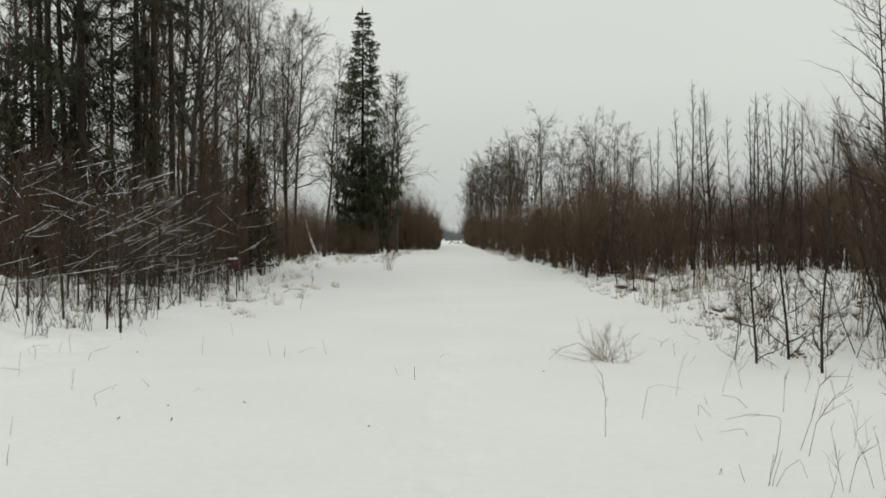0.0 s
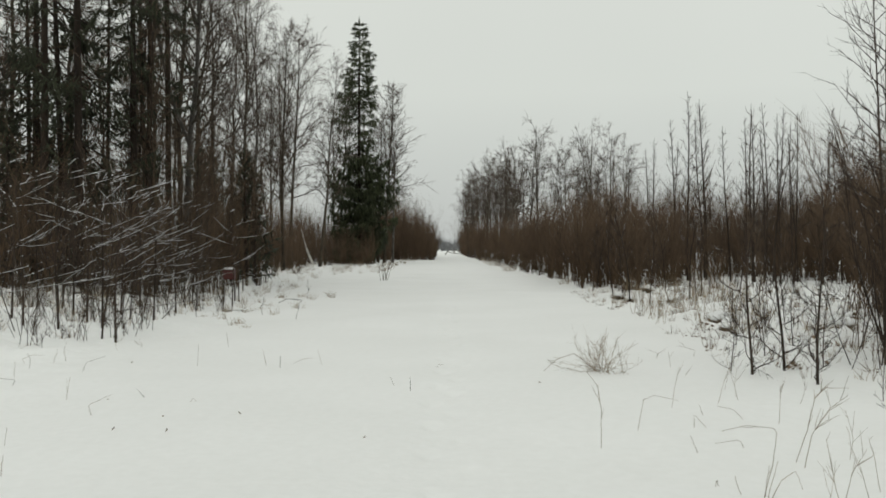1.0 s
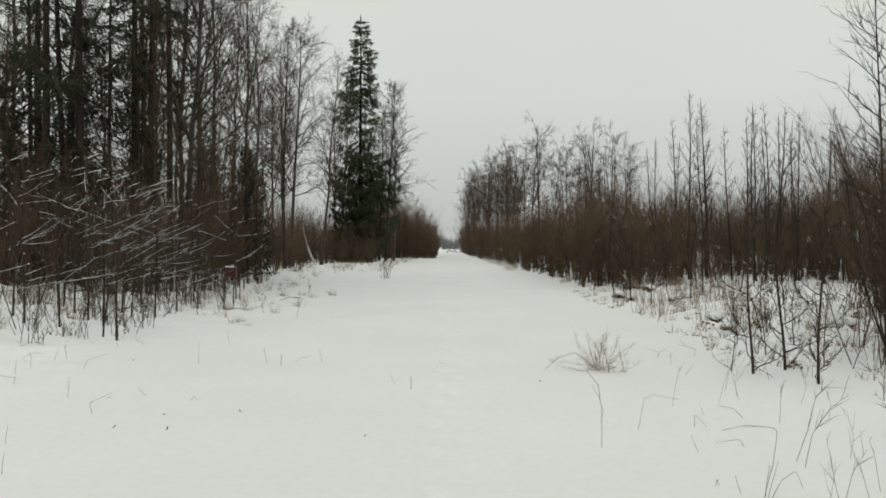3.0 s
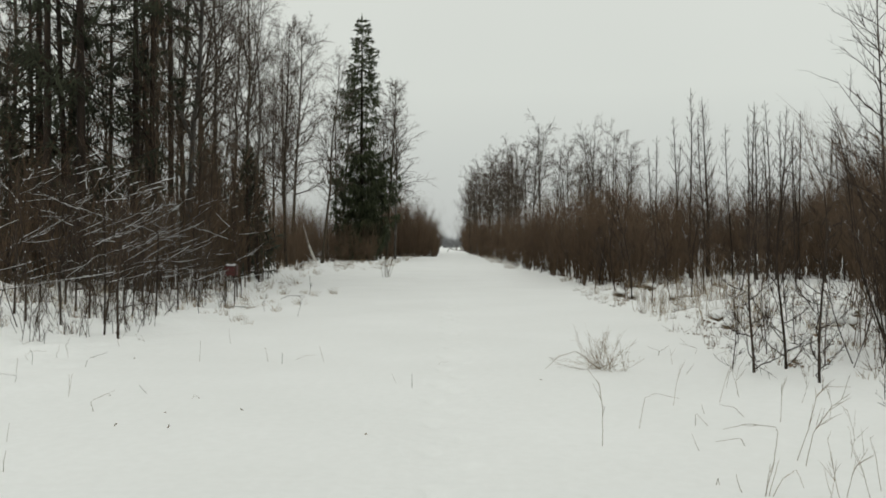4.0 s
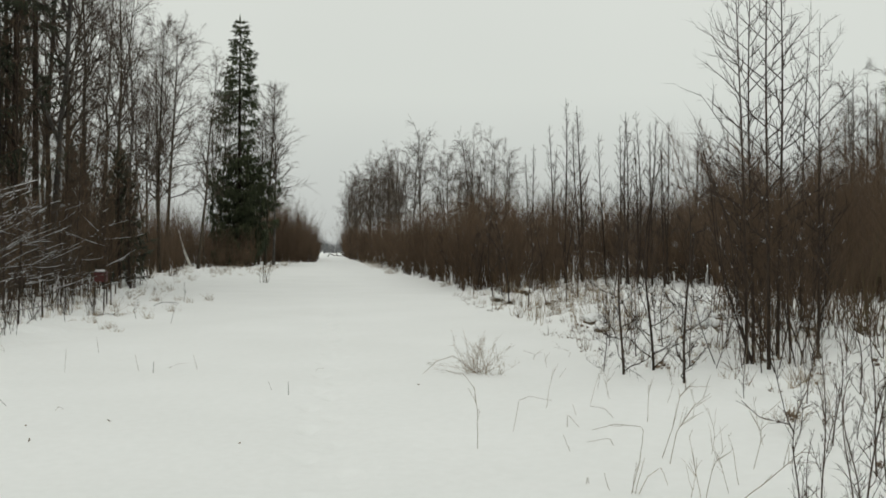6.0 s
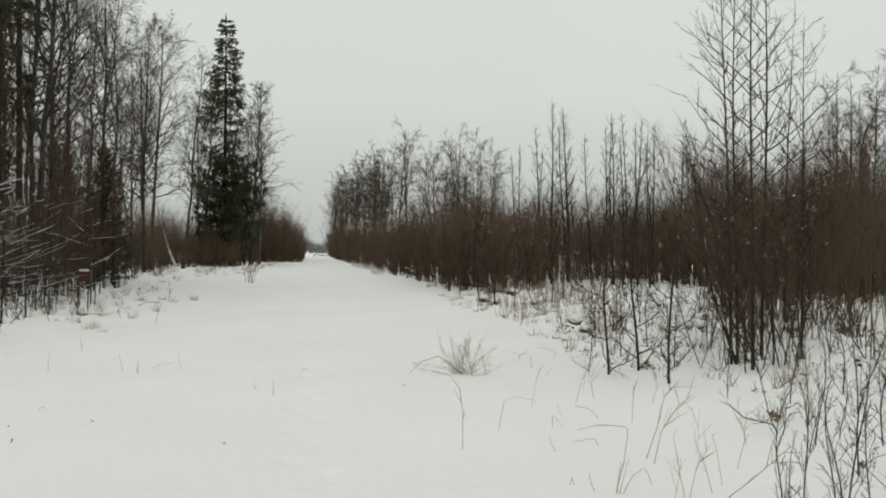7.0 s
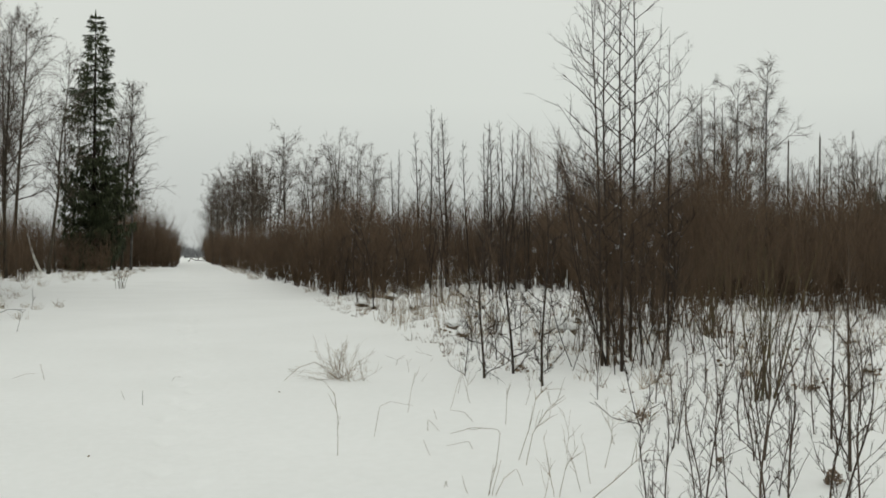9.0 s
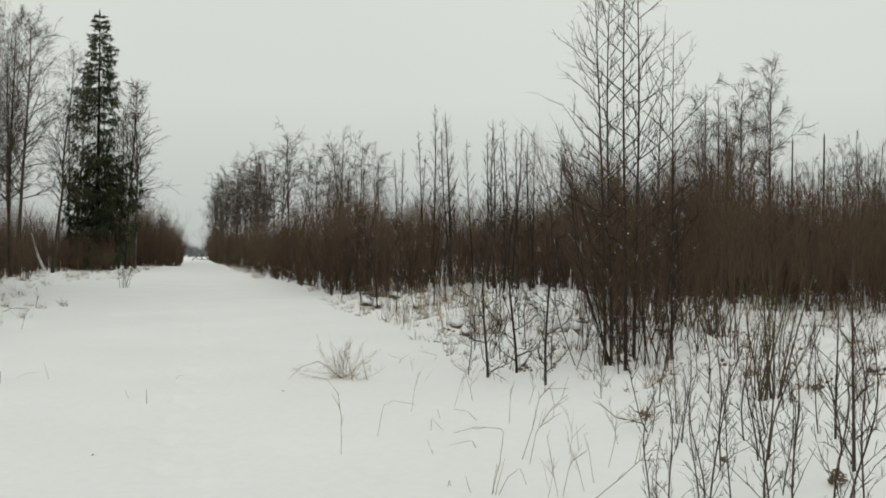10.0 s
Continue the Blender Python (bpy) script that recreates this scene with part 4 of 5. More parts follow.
def willow(x, y, seed, n, h, label):
    """A fan of upright stems from one foot."""
    rng = np.random.default_rng(seed)
    root = thing("willow_bush", label, "bush", at=(x, y, gz(x, y)))
    fine = Wood()
    for k in range(n):
        w = Wood()
        a, lean = rng.uniform(0, 6.28), rng.uniform(0.08, 0.42)
        p = np.array((rng.normal(0, 0.09), rng.normal(0, 0.09), -0.08))
        pts = bend(rng, p, (math.cos(a) * lean, math.sin(a) * lean, 1), h * rng.uniform(0.6, 1.1), 6, 0.3, 0.05)
        w.tube(pts, np.linspace(0.0125, 0.0022, 7) * rng.uniform(0.6, 1.1), 5)
        b = [along(pts, f) for f in rng.uniform(0.3, 0.98, 6)]
        fine.spikes([q for q, _ in b], [side(rng, t, rng.uniform(0.3, 0.7)) * rng.uniform(0.15, 0.6) for _, t in b], 0.004)
        part("stem", w, WILLOW, root)
    tagged(part("twig_spray", fine, WILLOW, root), kind="stuff")
    return root


willow(6.22, 9.21, 3, 15, 1.85, "olive-brown willow bush with upright bare stems in snow")
willow(9.3, 15.5, 4, 10, 2.6, "bare willow bush with upright stems in snow")
willow(-3.09, 45.5, 6, 9, 1.25, "small bare bush standing in snow beside the track")

# snow-laden saplings along the wood
laden = [sapling(131 + k, "snowy_sapling", "thin dark sapling with long branches laden with snow", 3.5, 0.022, 9, 1.36, 2.05, 0.05, 3, 3, BARK_ALDER, "snow-laden saplings", first=0.2,
                 heading=0.1, snow=0.75, wobble=0.035, dabs=2.8, sway=0.03) for k in range(4)]
laden_at = [(-5.75, 16.2, 0.9), (-6.5, 17.6, 0.95), (-6.9, 17.9, 1.0), (-7.8, 19.5, 1.0), (-9.4, 22.9, 1.1), (-8.3, 18.3, 1.0), (-8.8, 18.9, 1.0), (-6.35, 20.2, 0.95), (-6.6, 22.7, 0.9),
            (-7.1, 26.0, 0.9), (-5.7, 24.7, 0.8), (-8.2, 24.9, 1.0), (-8.0, 15.2, 1.0), (-8.6, 16.2, 1.05), (-7.4, 21.2, 1.0), (-7.7, 23.4, 0.95)]
for k, (x, y, s) in enumerate(laden_at):
    m = pose(x, y, gz(x, y), 0, 0, float(R0.uniform(-24, 24))) @ Matrix.Scale(s, 4)
    if k < len(laden):
        laden[k].matrix_basis = m
    else:
        copy_thing(laden[k % len(laden)], m).scale = (s, s, s)

# ---- dead wood ----
def snag(x, y, seed, h, r, lean, mat, name, label, crook=0.0):
    rng = np.random.default_rng(seed)
    root = thing(name, label, "dead tree", at=(x, y, gz(x, y)))
    w = Wood()
    t = np.linspace(0, 1, 8)
    path = np.stack([lean * h * t + crook * np.sin(t * 3.1), 0.05 * np.sin(4 * t), h * t - 0.2], 1)
    w.tube(path, r * (1 - 0.45 * t) * np.where(t < 0.08, 1.4, 1), 9)
    w.spikes([path[-1] + (dx, 0, -0.05) for dx in (-r * 0.3, 0, r * 0.25)], [(0.02, 0, 0.3), (-0.03, 0, 0.45), (0, 0.02, 0.22)], r * 0.3)
    part("trunk", w, mat, root)
    stub = Wood()
    q, _ = along(path, 0.7)
    stub.tube(bend(rng, q, (lean * 2 + 0.5, 0, 0.6), 0.35 * h ** 0.5, 3, 0.1), np.linspace(r * 0.25, r * 0.1, 4), 5)
    part("stub", stub, mat, root)
    return root


snag(-12.3, 86.0, 1, 3.4, 0.125, -0.34, BARK_PEELED, "broken_birch", "pale leaning broken birch trunk at the wood's edge", -0.14)
snag(-11.6, 88.0, 2, 5.4, 0.1, 0.0, BARK_ASPEN, "withered_tree", "dark broken dead trunk at the wood's edge")
snag(40.1, 57.3, 3, 9.8, 0.085, 0.0, BARK_ASPEN, "dead_pole_tree", "dead bare trunk without a crown above the brush")
snag(44.8, 60.2, 4, 10.7, 0.1, 0.0, BARK_ASPEN, "dead_pole_tree", "dead bare trunk without a crown above the brush")


# ---- undergrowth and grass ----
low = scatter(50, (13.5, 30), (14, 36), 21, (0.35, 1.0), lambda x, y: x > 4.3) + scatter(60, (29, 46), (15, 34), 22, (0.5, 1.5)) + scatter(34, (6.5, 15), (23, 40), 23, (0.5, 1.4), lambda x, y: x > 5.2)
stuff("low_undergrowth", thicket(106, low, stems=4, twig_count=7, r=0.0065, low=0.15), BRUSH, "thin leafless undergrowth standing in uneven snow", "undergrowth")
wild = scatter(50, (14, 42), (8.5, 24), 24, (0.35, 0.9), lambda x, y: x > 4.2)
fringe = scatter(64, (-27, -12.5), (16.5, 25), 26, (0.4, 1.3), lambda x, y: x < -5.7) + scatter(36, (-27, -14), (25, 31), 27, (1.4, 3.4), lambda x, y: x < -7.0)
stuff("wood_fringe", thicket(108, fringe, stems=4, twig_count=10, r=0.0075, low=0.2), TWIG_DARK, "thin dark shoots and twigs along the wood's snowy edge", "undergrowth")
reeds = scatter(48, (10, 18.5), (18, 27), 28, (0.45, 1.05), lambda x, y: x > 4.3) + scatter(30, (24, 42), (15, 26), 29, (0.4, 0.9))
stuff("reed_stems", thicket(109, reeds, stems=4, twig_count=2, r=0.0072, low=0.5), STRAW, "tall pale dry reed stems standing at the brush's edge", "weeds")
stuff("thin_stems", thicket(107, wild, stems=4, twig_count=4, r=0.0045, low=0.4), STEM, "thin dry weed stems in snow", "weeds")


def tufts(places, seed, blades=16, r=0.005):
    rng = np.random.default_rng(seed)
    w = Wood()
    for x, y, h in places:
        a = rng.uniform(0, 6.28, blades)
        s = np.abs(rng.normal(0, 0.75, blades))
        base = np.stack([x + rng.normal(0, 0.07, blades), y + rng.normal(0, 0.07, blades), np.full(blades, gz(x, y) - 0.03)], 1)
        vec = np.stack([np.cos(a) * s, np.sin(a) * s, np.ones(blades)], 1) * (h * rng.uniform(0.5, 1.1, blades))[:, None]
        w.spikes(base, vec, r)
    return w


grass = scatter(45, (6.5, 16), (20, 42), 31, (0.25, 0.6), lambda x, y: x > 4.4) + scatter(300, (16, 46), (12, 36), 32, (0.12, 0.42), lambda x, y: x > 4.9) + scatter(30, (-15, -6), (17, 32), 36, (0.1, 0.34), lambda x, y: x < -3.4)
grass += scatter(200, (-16, -3), (26, 96), 33, (0.25, 0.7), lambda x, y: x < -5.0 - 0.02 * y) + scatter(110, (-26, -13), (18, 32), 34, (0.2, 0.5), lambda x, y: x < -6.2)
grass += [(float(R0.uniform(-6.0, -4.0)) if k % 2 else float(R0.uniform(3.4, 5.0)), float(R0.uniform(60, 130)), float(R0.uniform(0.3, 0.7))) for k in range(90)]
stuff("grass_tufts", tufts(grass, 35, 16, 0.0048), STRAW, "tufts of pale brown dry grass in snow", "grass")


# ---- single stems and clumps in the near snow ----
def dry_stem(az, d, offsets, label="bent dry weed stem sticking out of the snow", r=0.0038, mat=STEM, twigs=0, seed=0):
    """A thin stem; offsets are metres sideways and up from its foot."""
    rng = np.random.default_rng(int(az * 10 + d * 100) + 5000 + seed)
    x, y, z = polar(az, d)
    root = thing("dry_stem", label, "weed stem", "dry stems in the snow", (x, y, z))
    c, s = math.cos(radians(az)), math.sin(radians(az))
    pts = np.array([(u * c, -u * s, v) for u, v in offsets])
    pts[:, 1] += np.linspace(0, rng.uniform(-0.08, 0.08), len(pts))
    pts[0, 2] -= 0.04
    fine = np.linspace(0, 1, 4 * len(pts))
    curve = np.array([along(pts, f)[0] for f in fine]) + rng.normal(0, 0.0016, (len(fine), 3))
    w = Wood()
    w.tube(curve, np.linspace(r * 0.7, r * 0.38, len(curve)), 5)
    part("stem", w, mat, root)
    for _ in range(twigs):
        q, tq = along(curve, rng.uniform(0.35, 1.0))
        tw = Wood()
        tw.tube(bend(rng, q, side(rng, tq, rng.uniform(0.3, 0.8)), rng.uniform(0.06, 0.2), 3, 0.1), np.linspace(r * 0.5, r * 0.25, 4), 4)
        part("twig", tw, mat, root)
    return root


dry_stem(9.1, 7.72, ((0, 0), (0, 0.29), (-0.03, 0.52)), "upright thin dry weed stalk in snow", twigs=5)
dry_stem(11.2, 8.47, ((0, 0), (0.06, 0.27), (0.15, 0.31), (0.36, 0.27)), r=0.003)
dry_stem(14.5, 8.68, ((0, 0), (0, 0.12), (0.14, -0.04)))
dry_stem(14.8, 7.73, ((0, 0), (-0.08, 0.14)), r=0.003)
dry_stem(15.1, 9.22, ((0, 0), (-0.03, 0.09)))
dry_stem(17.4, 9.14, ((0, 0), (-0.11, 0.09), (-0.26, 0.11)))
dry_stem(18.3, 6.48, ((0, 0), (0.07, 0.23), (0.1, 0.45), (-0.09, 0.46), (-0.24, 0.41)), twigs=1)
dry_stem(17.4, 7.97, ((0, 0), (-0.04, 0.06), (-0.22, 0.01)))
dry_stem(15.6, 6.68, ((0, 0), (0.02, 0.05), (0.05, -0.03)))
dry_stem(17.2, 6.51, ((0, 0), (-0.03, 0.11)))
dry_stem(18.5, 6.49, ((0, 0), (0.08, 0.24)))
dry_stem(18.6, 6.49, ((0, 0), (0.09, 0.12), (0.18, 0.18), (0.23, 0.06)))
dry_stem(18.4, 6.52, ((0, 0), (0.04, 0.2)), twigs=1)
dry_stem(20.0, 7.6, ((0, 0), (0.1, 0.24), (0.16, 0.49), (0.25, 0.58)), "forked dry weed stem rising from snow", r=0.0044, twigs=8)
dry_stem(20.5, 7.44, ((0, 0), (0.05, 0.25), (0.17, 0.46), (0.28, 0.56)), "forked dry weed stem rising from snow", r=0.0044, twigs=8)
dry_stem(24.0, 6.66, ((0, 0), (-0.05, 0.19), (-0.12, 0.36)), r=0.003, twigs=3)
dry_stem(24.5, 6.91, ((0, 0), (-0.04, 0.22), (-0.08, 0.36)), r=0.003, twigs=2)
dry_stem(9.1, 12.26, ((0, 0), (-0.33, 0.23), (-0.55, 0.16), (-0.62, 0.1), (-0.79, -0.06)), r=0.006, twigs=4)
dry_stem(-2.4, 10.65, ((0, 0), (0, 0.15)), "short dark stem sticking out of the snow", r=0.005, mat=TWIG_DARK)
dry_stem(-3.3, 11.01, ((0, 0), (-0.06, 0.1)), r=0.003)
dry_stem(-10.2, 12.99, ((0, 0), (0, 0.15)), "short dark stem sticking out of the snow", r=0.006, mat=TWIG_DARK)
dry_stem(-11.0, 13.35, ((0, 0), (-0.06, 0.21)))
dry_stem(-7.7, 13.2, ((0, 0), (-0.07, 0.2)))
dry_stem(-9.7, 13.48, ((0, 0), (0.2, 0.06), (0.34, 0.06)), r=0.003)
dry_stem(-20.8, 9.59, ((0, 0), (-0.05, 0.1), (0.16, 0.19)))
dry_stem(-25.4, 8.5, ((0, 0), (0.03, 0.15)), r=0.003)
dry_stem(-15.6, 10.07, ((0, 0), (0.06, 0.04), (0.13, -0.01)), r=0.003)
dry_stem(-15.0, 13.41, ((0, 0), (0.02, 0.3)), r=0.003)
dry_stem(-13.2, 15.74, ((0, 0), (-0.04, 0.24)))
dry_stem(-24.9, 13.1, ((0, 0), (0.05, 0.19)))
dry_stem(-25.6, 7.33, ((0, 0), (0, 0.14)))
dry_stem(27.6, 8.76, ((0, 0), (-0.08, 0.08), (-0.33, 0.13), (-0.49, 0.27)), "dark dead branch lying on the snow", r=0.008, mat=BARK_ALDER, twigs=4)
dry_stem(27.5, 8.74, ((0, 0), (-0.08, 0.19), (-0.13, 0.45), (-0.16, 0.66)), "dark dead branch rising from the snow", r=0.008, mat=BARK_ALDER, twigs=6)
dry_stem(27.7, 8.7, ((0, 0), (0.04, 0.2), (0.03, 0.5)), "dark dead branch rising from the snow", r=0.006, mat=BARK_ALDER, twigs=5)
dry_stem(23.9, 6.38, ((0, 0), (0.28, 0.19), (0.51, 0.4)), "long fallen twig slanting out of the snow", r=0.005, twigs=5)


dry_stem(-17.45, 20.9, ((0, 0), (-0.2, 0.17), (-0.46, 0.33)), "dark fallen branch leaning out of the snow", r=0.014, mat=BARK_ALDER, twigs=2)
dry_stem(-17.4, 20.9, ((0, 0), (0.2, 0.18), (0.44, 0.44)), "dark fallen branch leaning out of the snow", r=0.014, mat=BARK_ALDER, twigs=2)
dry_stem(-9.3, 21.5, ((0, 0), (0.05, 0.2), (0.12, 0.42)), r=0.006, mat=TWIG_DARK, twigs=4)
dry_stem(-11.2, 23.0, ((0, 0), (-0.06, 0.2), (0.05, 0.4)), r=0.006, mat=TWIG_DARK, twigs=4)
dry_stem(-13.6, 24.2, ((0, 0), (0.25, 0.06), (0.6, 0.05)), "dark fallen branch lying on the snow", r=0.012, mat=BARK_ALDER, twigs=3)
dry_stem(-8.6, 30.0, ((0, 0), (0.05, 0.3), (0.02, 0.6)), r=0.008, mat=TWIG_DARK, twigs=5)
dry_stem(-10.4, 28.0, ((0, 0), (0.3, 0.1), (0.7, 0.08)), "dark fallen branch lying on the snow", r=0.012, mat=BARK_ALDER, twigs=3)
dry_stem(13.2, 9.6, ((0, 0), (0.04, 0.2), (0.09, 0.4)), r=0.003, twigs=2)
dry_stem(15.8, 9.9, ((0, 0), (0.07, 0.2), (0.14, 0.36)), r=0.003, twigs=2)
dry_stem(17.0, 10.2, ((0, 0), (-0.06, 0.2), (-0.14, 0.42)), r=0.003, twigs=3)
dry_stem(19.2, 9.0, ((0, 0), (0.02, 0.18), (0.03, 0.34)), "dry weed stem with a dark seed head in snow", r=0.004, twigs=3)
dry_stem(21.8, 9.3, ((0, 0), (0.03, 0.14), (0.0, 0.28)), r=0.003, twigs=2)
dry_stem(16.2, 10.9, ((0, 0), (0.03, 0.16), (0.09, 0.34)), r=0.003, twigs=3)
dry_stem(16.9, 10.4, ((0, 0), (-0.02, 0.12), (0.02, 0.3)), r=0.003, twigs=3)
dry_stem(20.3, 10.1, ((0, 0), (0.04, 0.15), (0.02, 0.33)), r=0.003, twigs=4)
dry_stem(21.5, 6.2, ((0, 0), (0.06, 0.12), (0.09, 0.26)), r=0.003, twigs=3)
dry_stem(22.4, 6.5, ((0, 0), (-0.05, 0.2), (-0.1, 0.42)), "forked dry weed stem rising from snow", r=0.0034, twigs=6)
dry_stem(22.6, 6.5, ((0, 0), (0.04, 0.18), (0.13, 0.36)), "forked dry weed stem rising from snow", r=0.0034, twigs=5)
dry_stem(22.9, 7.8, ((0, 0), (0.02, 0.18), (-0.04, 0.38)), r=0.003, twigs=4)
dry_stem(25.2, 7.4, ((0, 0), (0.05, 0.2), (0.06, 0.45)), r=0.0034, twigs=5)
dry_stem(25.8, 8.2, ((0, 0), (-0.06, 0.2), (-0.1, 0.4)), r=0.0034, twigs=5)
small = np.random.default_rng(83)
for k in range(14):
    tip = float(small.uniform(0.08, 0.24))
    dry_stem(float(small.uniform(12.0, 19.5)), float(small.uniform(11.0, 15.5)), ((0, 0), (float(small.normal(0, 0.06)), tip * 0.6), (float(small.normal(0, 0.14)), tip)),
             "short bent weed stalk poking out of uneven snow", r=0.0034, twigs=k % 3, seed=k)
for k in range(12):
    tip = float(small.uniform(0.06, 0.22))
    dry_stem(float(small.uniform(-26.5, -16.0)), float(small.uniform(10.5, 16.5)), ((0, 0), (float(small.normal(0, 0.05)), tip * 0.6), (float(small.normal(0, 0.1)), tip)),
             "short weed stalk poking out of smooth snow", r=0.0036, mat=STEM if k % 3 else TWIG_DARK, twigs=k % 3, seed=40 + k)
dry_stem(-0.25, 200.0, ((0, 0.1), (0.5, 0.75), (1.3, 0.35), (2.4, 0.3), (3.6, 0.15)), "dark fallen trunk lying across the far track", r=0.13, mat=BARK_ALDER, twigs=4)
dry_stem(6.4, 13.0, ((0, 0), (0.09, 0.05), (0.2, 0.02)), r=0.003)
dry_stem(-0.9, 12.6, ((0, 0), (0.05, 0.04), (0.14, 0.03)), r=0.0026)


def straw_clump(az, d, n, h, seed):
    rng = np.random.default_rng(seed)
    x, y, z = polar(az, d)
    root = thing("grass_clump", "pale tangled clump of dry weed stalks in snow", "grass clump", at=(x, y, z))
    fine = Wood()
    for k in range(n):
        a, s = rng.uniform(0, 6.28), (rng.uniform(0.1, 1.2) if k % 3 else rng.uniform(1.2, 2.8))
        w = Wood()
        pts = bend(rng, (rng.normal(0, 0.07), rng.normal(0, 0.07), -0.03), (math.cos(a) * s, math.sin(a) * s, 1), h * rng.uniform(0.4, 1.2), 4, -0.12, 0.2)
        w.tube(pts, np.linspace(0.0024, 0.001, 5), 3)
        b = [along(pts, f) for f in rng.uniform(0.35, 0.98, 4)]
        fine.spikes([q for q, _ in b], [side(rng, t, 0.6) * rng.uniform(0.05, 0.2) for _, t in b], 0.002)
        part("stalk", w, STRAW if k % 2 else STEM, root)
    tagged(part("seed_spray", fine, STRAW, root), kind="stuff")


straw_clump(9.1, 12.3, 54, 0.6, 5)
straw_clump(9.9, 12.1, 14, 0.5, 8)
straw_clump(14.0, 21.5, 30, 0.55, 6)
straw_clump(27.1, 9.3, 24, 0.3, 9)


def withered_leaves(az, d, size, seed, lift=0.0):
    rng = np.random.default_rng(seed)
    x, y, z = polar(az, d)
    root = thing("leaf_cluster", "brown withered leaf cluster caught among bare shoots", "dead leaves", at=(x, y, z + lift))
    for _ in range(64):
        c = unit(rng.normal(0, 1, 3)) * size * rng.uniform(0.2, 0.85) * np.array((1.1, 1, 0.85)) + (0, 0, size * 0.7)
        w = Wood()
        out = unit(rng.normal(0, 1, 3) + UP * 0.3)
        w.tube(bend(rng, c, out, size * rng.uniform(0.25, 0.5), 3, 0, 0.6), np.array((0.3, 1, 0.9, 0.2)) * size * 0.17, 4, flat=0.4)
        part("leaf", w, LEAF, root)


withered_leaves(38.0, 7.15, 0.085, 1)
withered_leaves(27.35, 8.72, 0.07, 2, 0.12)
withered_leaves(31.9, 7.5, 0.04, 3, 0.03)
withered_leaves(36.6, 12.2, 0.09, 4)


def red_box(x, y):
    """A small red painted box on two legs, its lid under snow."""
    z = gz(x, y)
    root = thing("red_box", "small weathered red box on two legs with snow on its lid", "box", at=(x, y, z))

    def block(cx, cy, cz, sx, sy, sz, bevel):
        bm = bmesh.new()
        bmesh.ops.create_cube(bm, size=1, matrix=Matrix.Translation((cx, cy, cz)) @ Matrix.Diagonal((sx, sy, sz, 1)))
        bmesh.ops.bevel(bm, geom=bm.edges[:], offset=bevel, segments=2, affect='EDGES')
        return bm

    for name, bm, mat in (("body", block(0, 0, 0.72, 0.34, 0.22, 0.26, 0.015), RED), ("lid", block(0, 0, 0.865, 0.37, 0.25, 0.025, 0.008), RED),
                          ("snow_cap", block(0, 0, 0.905, 0.28, 0.18, 0.055, 0.02), SNOW_CAP), ("leg", block(-0.16, 0, 0.26, 0.04, 0.04, 0.62, 0.006), BARK_ASPEN),
                          ("leg", block(0.16, 0, 0.26, 0.04, 0.04, 0.62, 0.006), BARK_ASPEN)):
        me = bpy.data.meshes.new(name)
        bm.to_mesh(me)
        bm.free()
        me.materials.append(mat)
        ob = new(name, me)
        ob.parent = root


red_box(-6.45, 27.6)


# ---- bushes round the alder clump, each stem a part ----
def brown_bush(seed, h, n=6):
    rng = np.random.default_rng(seed)
    root = thing("brown_bush", "brown leafless bush with upright stems round the alders", "bush", "bushes round the alders")
    fine = Wood()
    for k in range(n):
        w = Wood()
        a, lean = rng.uniform(0, 6.28), abs(rng.normal(0, 0.26))
        pts = bend(rng, (rng.normal(0, 0.08), rng.normal(0, 0.08), -0.08), (math.cos(a) * lean, math.sin(a) * lean, 1), h * rng.uniform(0.55, 1.1), 5, 0.1, 0.07)
        w.tube(pts, np.linspace(0.009, 0.0018, 6) * rng.uniform(0.6, 1.1), 4)
        b = [along(pts, f) for f in rng.uniform(0.48, 0.98, 62)]
        fine.spikes([q for q, _ in b], [side(rng, t, rng.uniform(0.25, 0.75)) * rng.uniform(0.15, 0.75) for _, t in b], 0.0038)
        part("stem", w, BRUSH, root)
    tagged(part("twig_spray", fine, BRUSH, root), kind="stuff")
    return root


spread([brown_bush(300 + k, 3.5) for k in range(4)], [(float(R0.normal(7.5, 0.9)), float(R0.normal(15.4, 1.5)), float(R0.uniform(0.7, 1.2))) for _ in range(16)]
       + [(float(R0.normal(9.4, 0.8)), float(R0.normal(18.5, 1.2)), float(R0.uniform(0.75, 1.0))) for _ in range(14)]
       + [polar(R0.uniform(22, 31), R0.uniform(20, 26))[:2] + (float(R0.uniform(0.92, 1.18)),) for _ in range(24)]
       + [polar(R0.uniform(24.4, 28.6), R0.uniform(12.9, 14.8))[:2] + (float(R0.uniform(0.4, 0.6)),) for _ in range(4)]
       + [polar(R0.uniform(33.5, 43), R0.uniform(21, 29))[:2] + (float(R0.uniform(0.55, 0.85)),) for _ in range(18)], R0, 3.0)


# ---- leaf litter and weed heads among the hummocks ----
def litter(places, seed):
    rng = np.random.default_rng(seed)
    w = Wood()
    for x, y, size in places:
        z = gz(x, y)
        for _ in range(int(rng.integers(3, 7))):
            w.lump((x + rng.normal(0, size), y + rng.normal(0, size), z + rng.uniform(0.0, size * 0.9)), size * rng.uniform(0.12, 0.3), rng, 0.7)
        n = 6
        w.spikes(np.stack([rng.normal(x, size, n), rng.normal(y, size, n), np.full(n, z)], 1), np.stack([rng.normal(0, 0.1, n), rng.normal(0, 0.1, n), rng.uniform(0.06, 0.3, n)], 1), 0.0045)
    return w


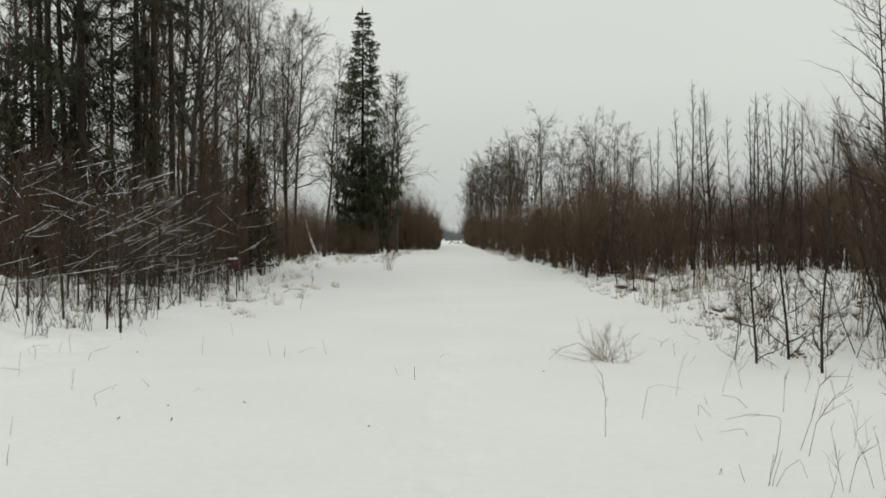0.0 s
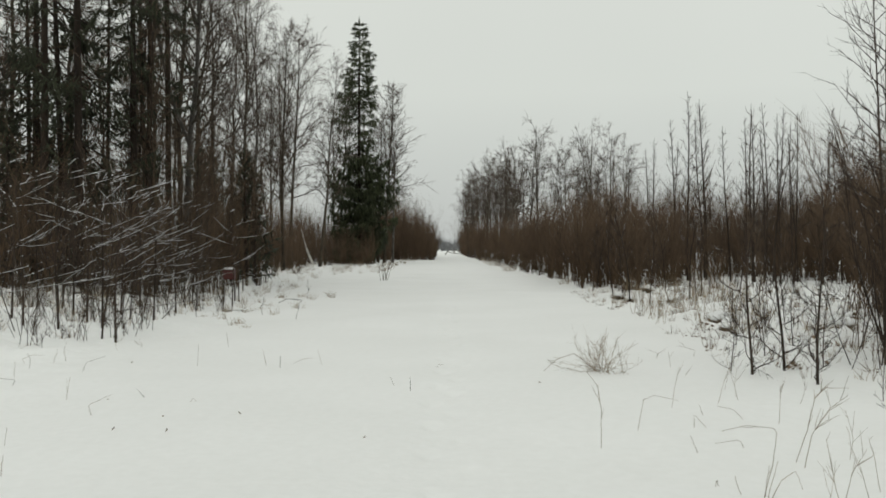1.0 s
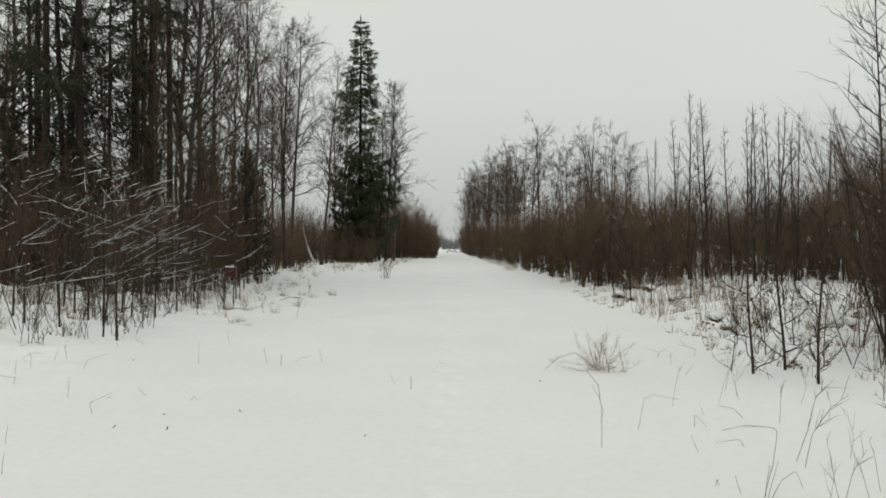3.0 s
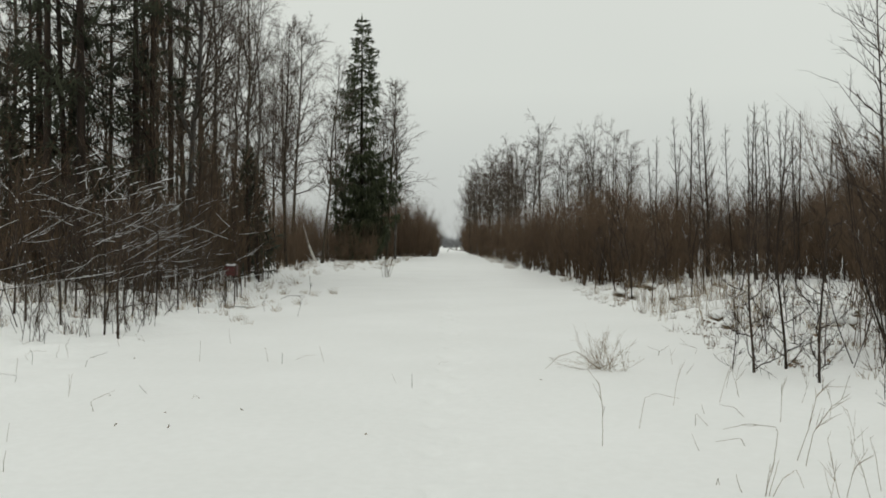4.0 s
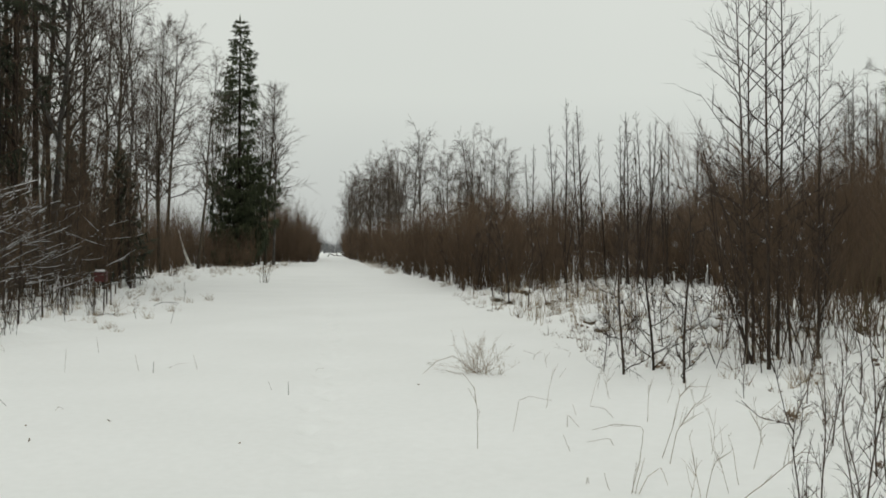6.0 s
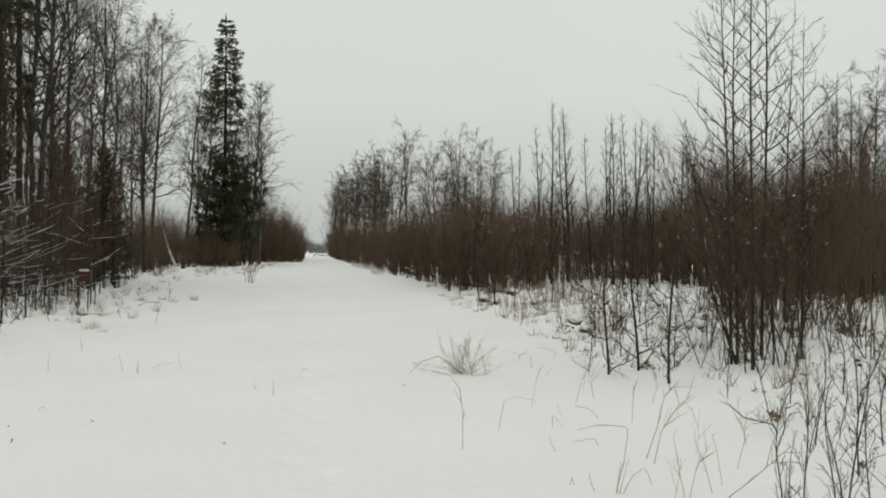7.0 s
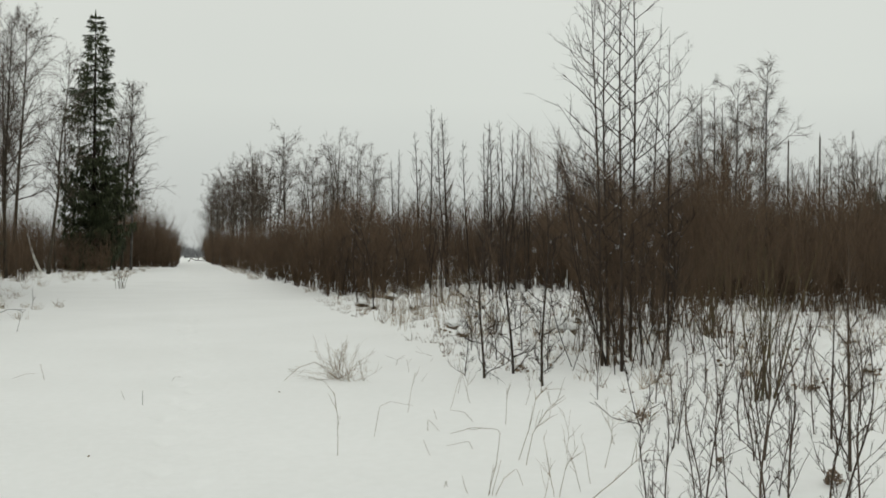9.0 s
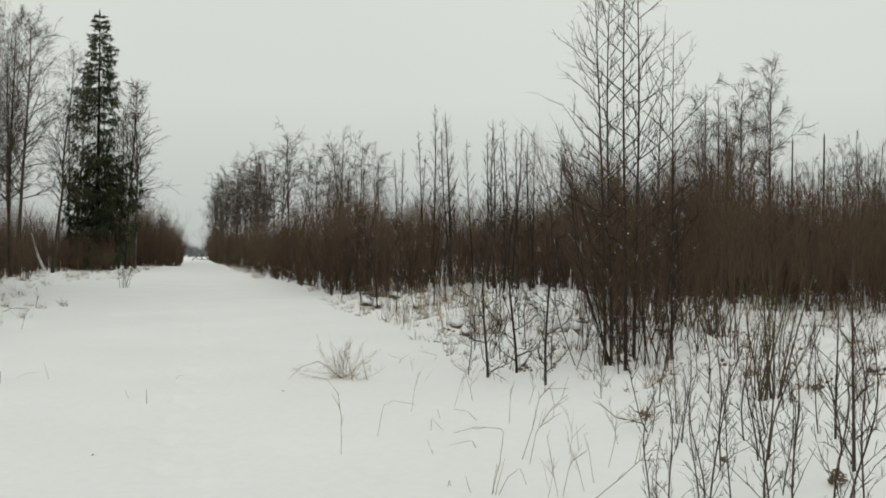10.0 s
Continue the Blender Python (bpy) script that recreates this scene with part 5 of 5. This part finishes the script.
stuff("leaf_litter", litter(scatter(270, (13, 46), (12, 38), 71, (0.05, 0.15), lambda x, y: x > 4.3) + scatter(60, (7, 17), (15, 34), 72, (0.03, 0.09), lambda x, y: x > 4.0) + scatter(60, (15, 34), (11.5, 20), 75, (0.03, 0.09), lambda x, y: x > 4.0)
                            + scatter(40, (-26, -9), (19, 40), 73, (0.04, 0.1), lambda x, y: x < -6), 74), LEAF, "brown withered leaves and weed heads poking from hummocks", "leaf litter")


def tussock(x, y, size, seed):
    """A mound of withered grass that carries its own cap of snow."""
    rng = np.random.default_rng(seed)
    root = thing("snowy_tussock", "withered dark grass tussock with a cap of snow", "tussock", "tussocks by the brush", (x, y, gz(x, y)))
    blades, cap = Wood(), Wood()
    n = 70
    a, s = rng.uniform(0, 6.28, n), rng.uniform(0.2, 1.6, n)
    base = np.stack([np.cos(a) * size * 0.45, np.sin(a) * size * 0.45, rng.uniform(-0.02, size * 0.4, n)], 1) * rng.uniform(0.4, 1.0, (n, 1))
    blades.spikes(base, np.stack([np.cos(a) * s, np.sin(a) * s, rng.uniform(-0.5, 1.0, n)], 1) * size * 0.45, 0.006)
    for _ in range(4):
        blades.lump(rng.normal(0, size * 0.14, 3) + (0, 0, size * 0.15), size * 0.24, rng, 0.8)
    for _ in range(3):
        cap.lump(rng.normal(0, size * 0.18, 3) * (1, 1, 0.3) + (0, 0, size * 0.38), size * rng.uniform(0.32, 0.5), rng, 0.6)
    tagged(part("grass", blades, TUSSOCK, root), kind="stuff")
    part("snow_cap", cap, SNOW_CAP, root, "small rounded cap of snow")


for k, (x, y, size) in enumerate(scatter(26, (9.5, 24), (17, 30), 81, (0.16, 0.34), lambda x, y: x > 4.7) + scatter(18, (24, 42), (13, 26), 82, (0.14, 0.3))):
    tussock(x, y, size, 500 + k)


def fallen_leaf(x, y, seed):
    rng = np.random.default_rng(seed)
    root = thing("fallen_leaf", "small dark fallen leaf lying on the snow", "leaf", "fallen leaves on the snow", (x, y, gz(x, y) + 0.008))
    w = Wood()
    w.tube(bend(rng, (0, 0, 0), (rng.normal(), rng.normal(), 0.5), 0.042, 4, -0.4, 0.35), np.array((0.2, 0.9, 1.0, 0.7, 0.1)) * 0.012, 5, flat=0.4)
    part("blade", w, LEAF, root)


for k, (x, y) in enumerate(((-2.71, 8.89), (-1.99, 8.99), (-0.72, 8.0), (-2.95, 8.2), (-2.45, 8.1), (-3.6, 9.9), (1.05, 11.2), (-4.4, 13.0))):
    fallen_leaf(x, y, 400 + k)
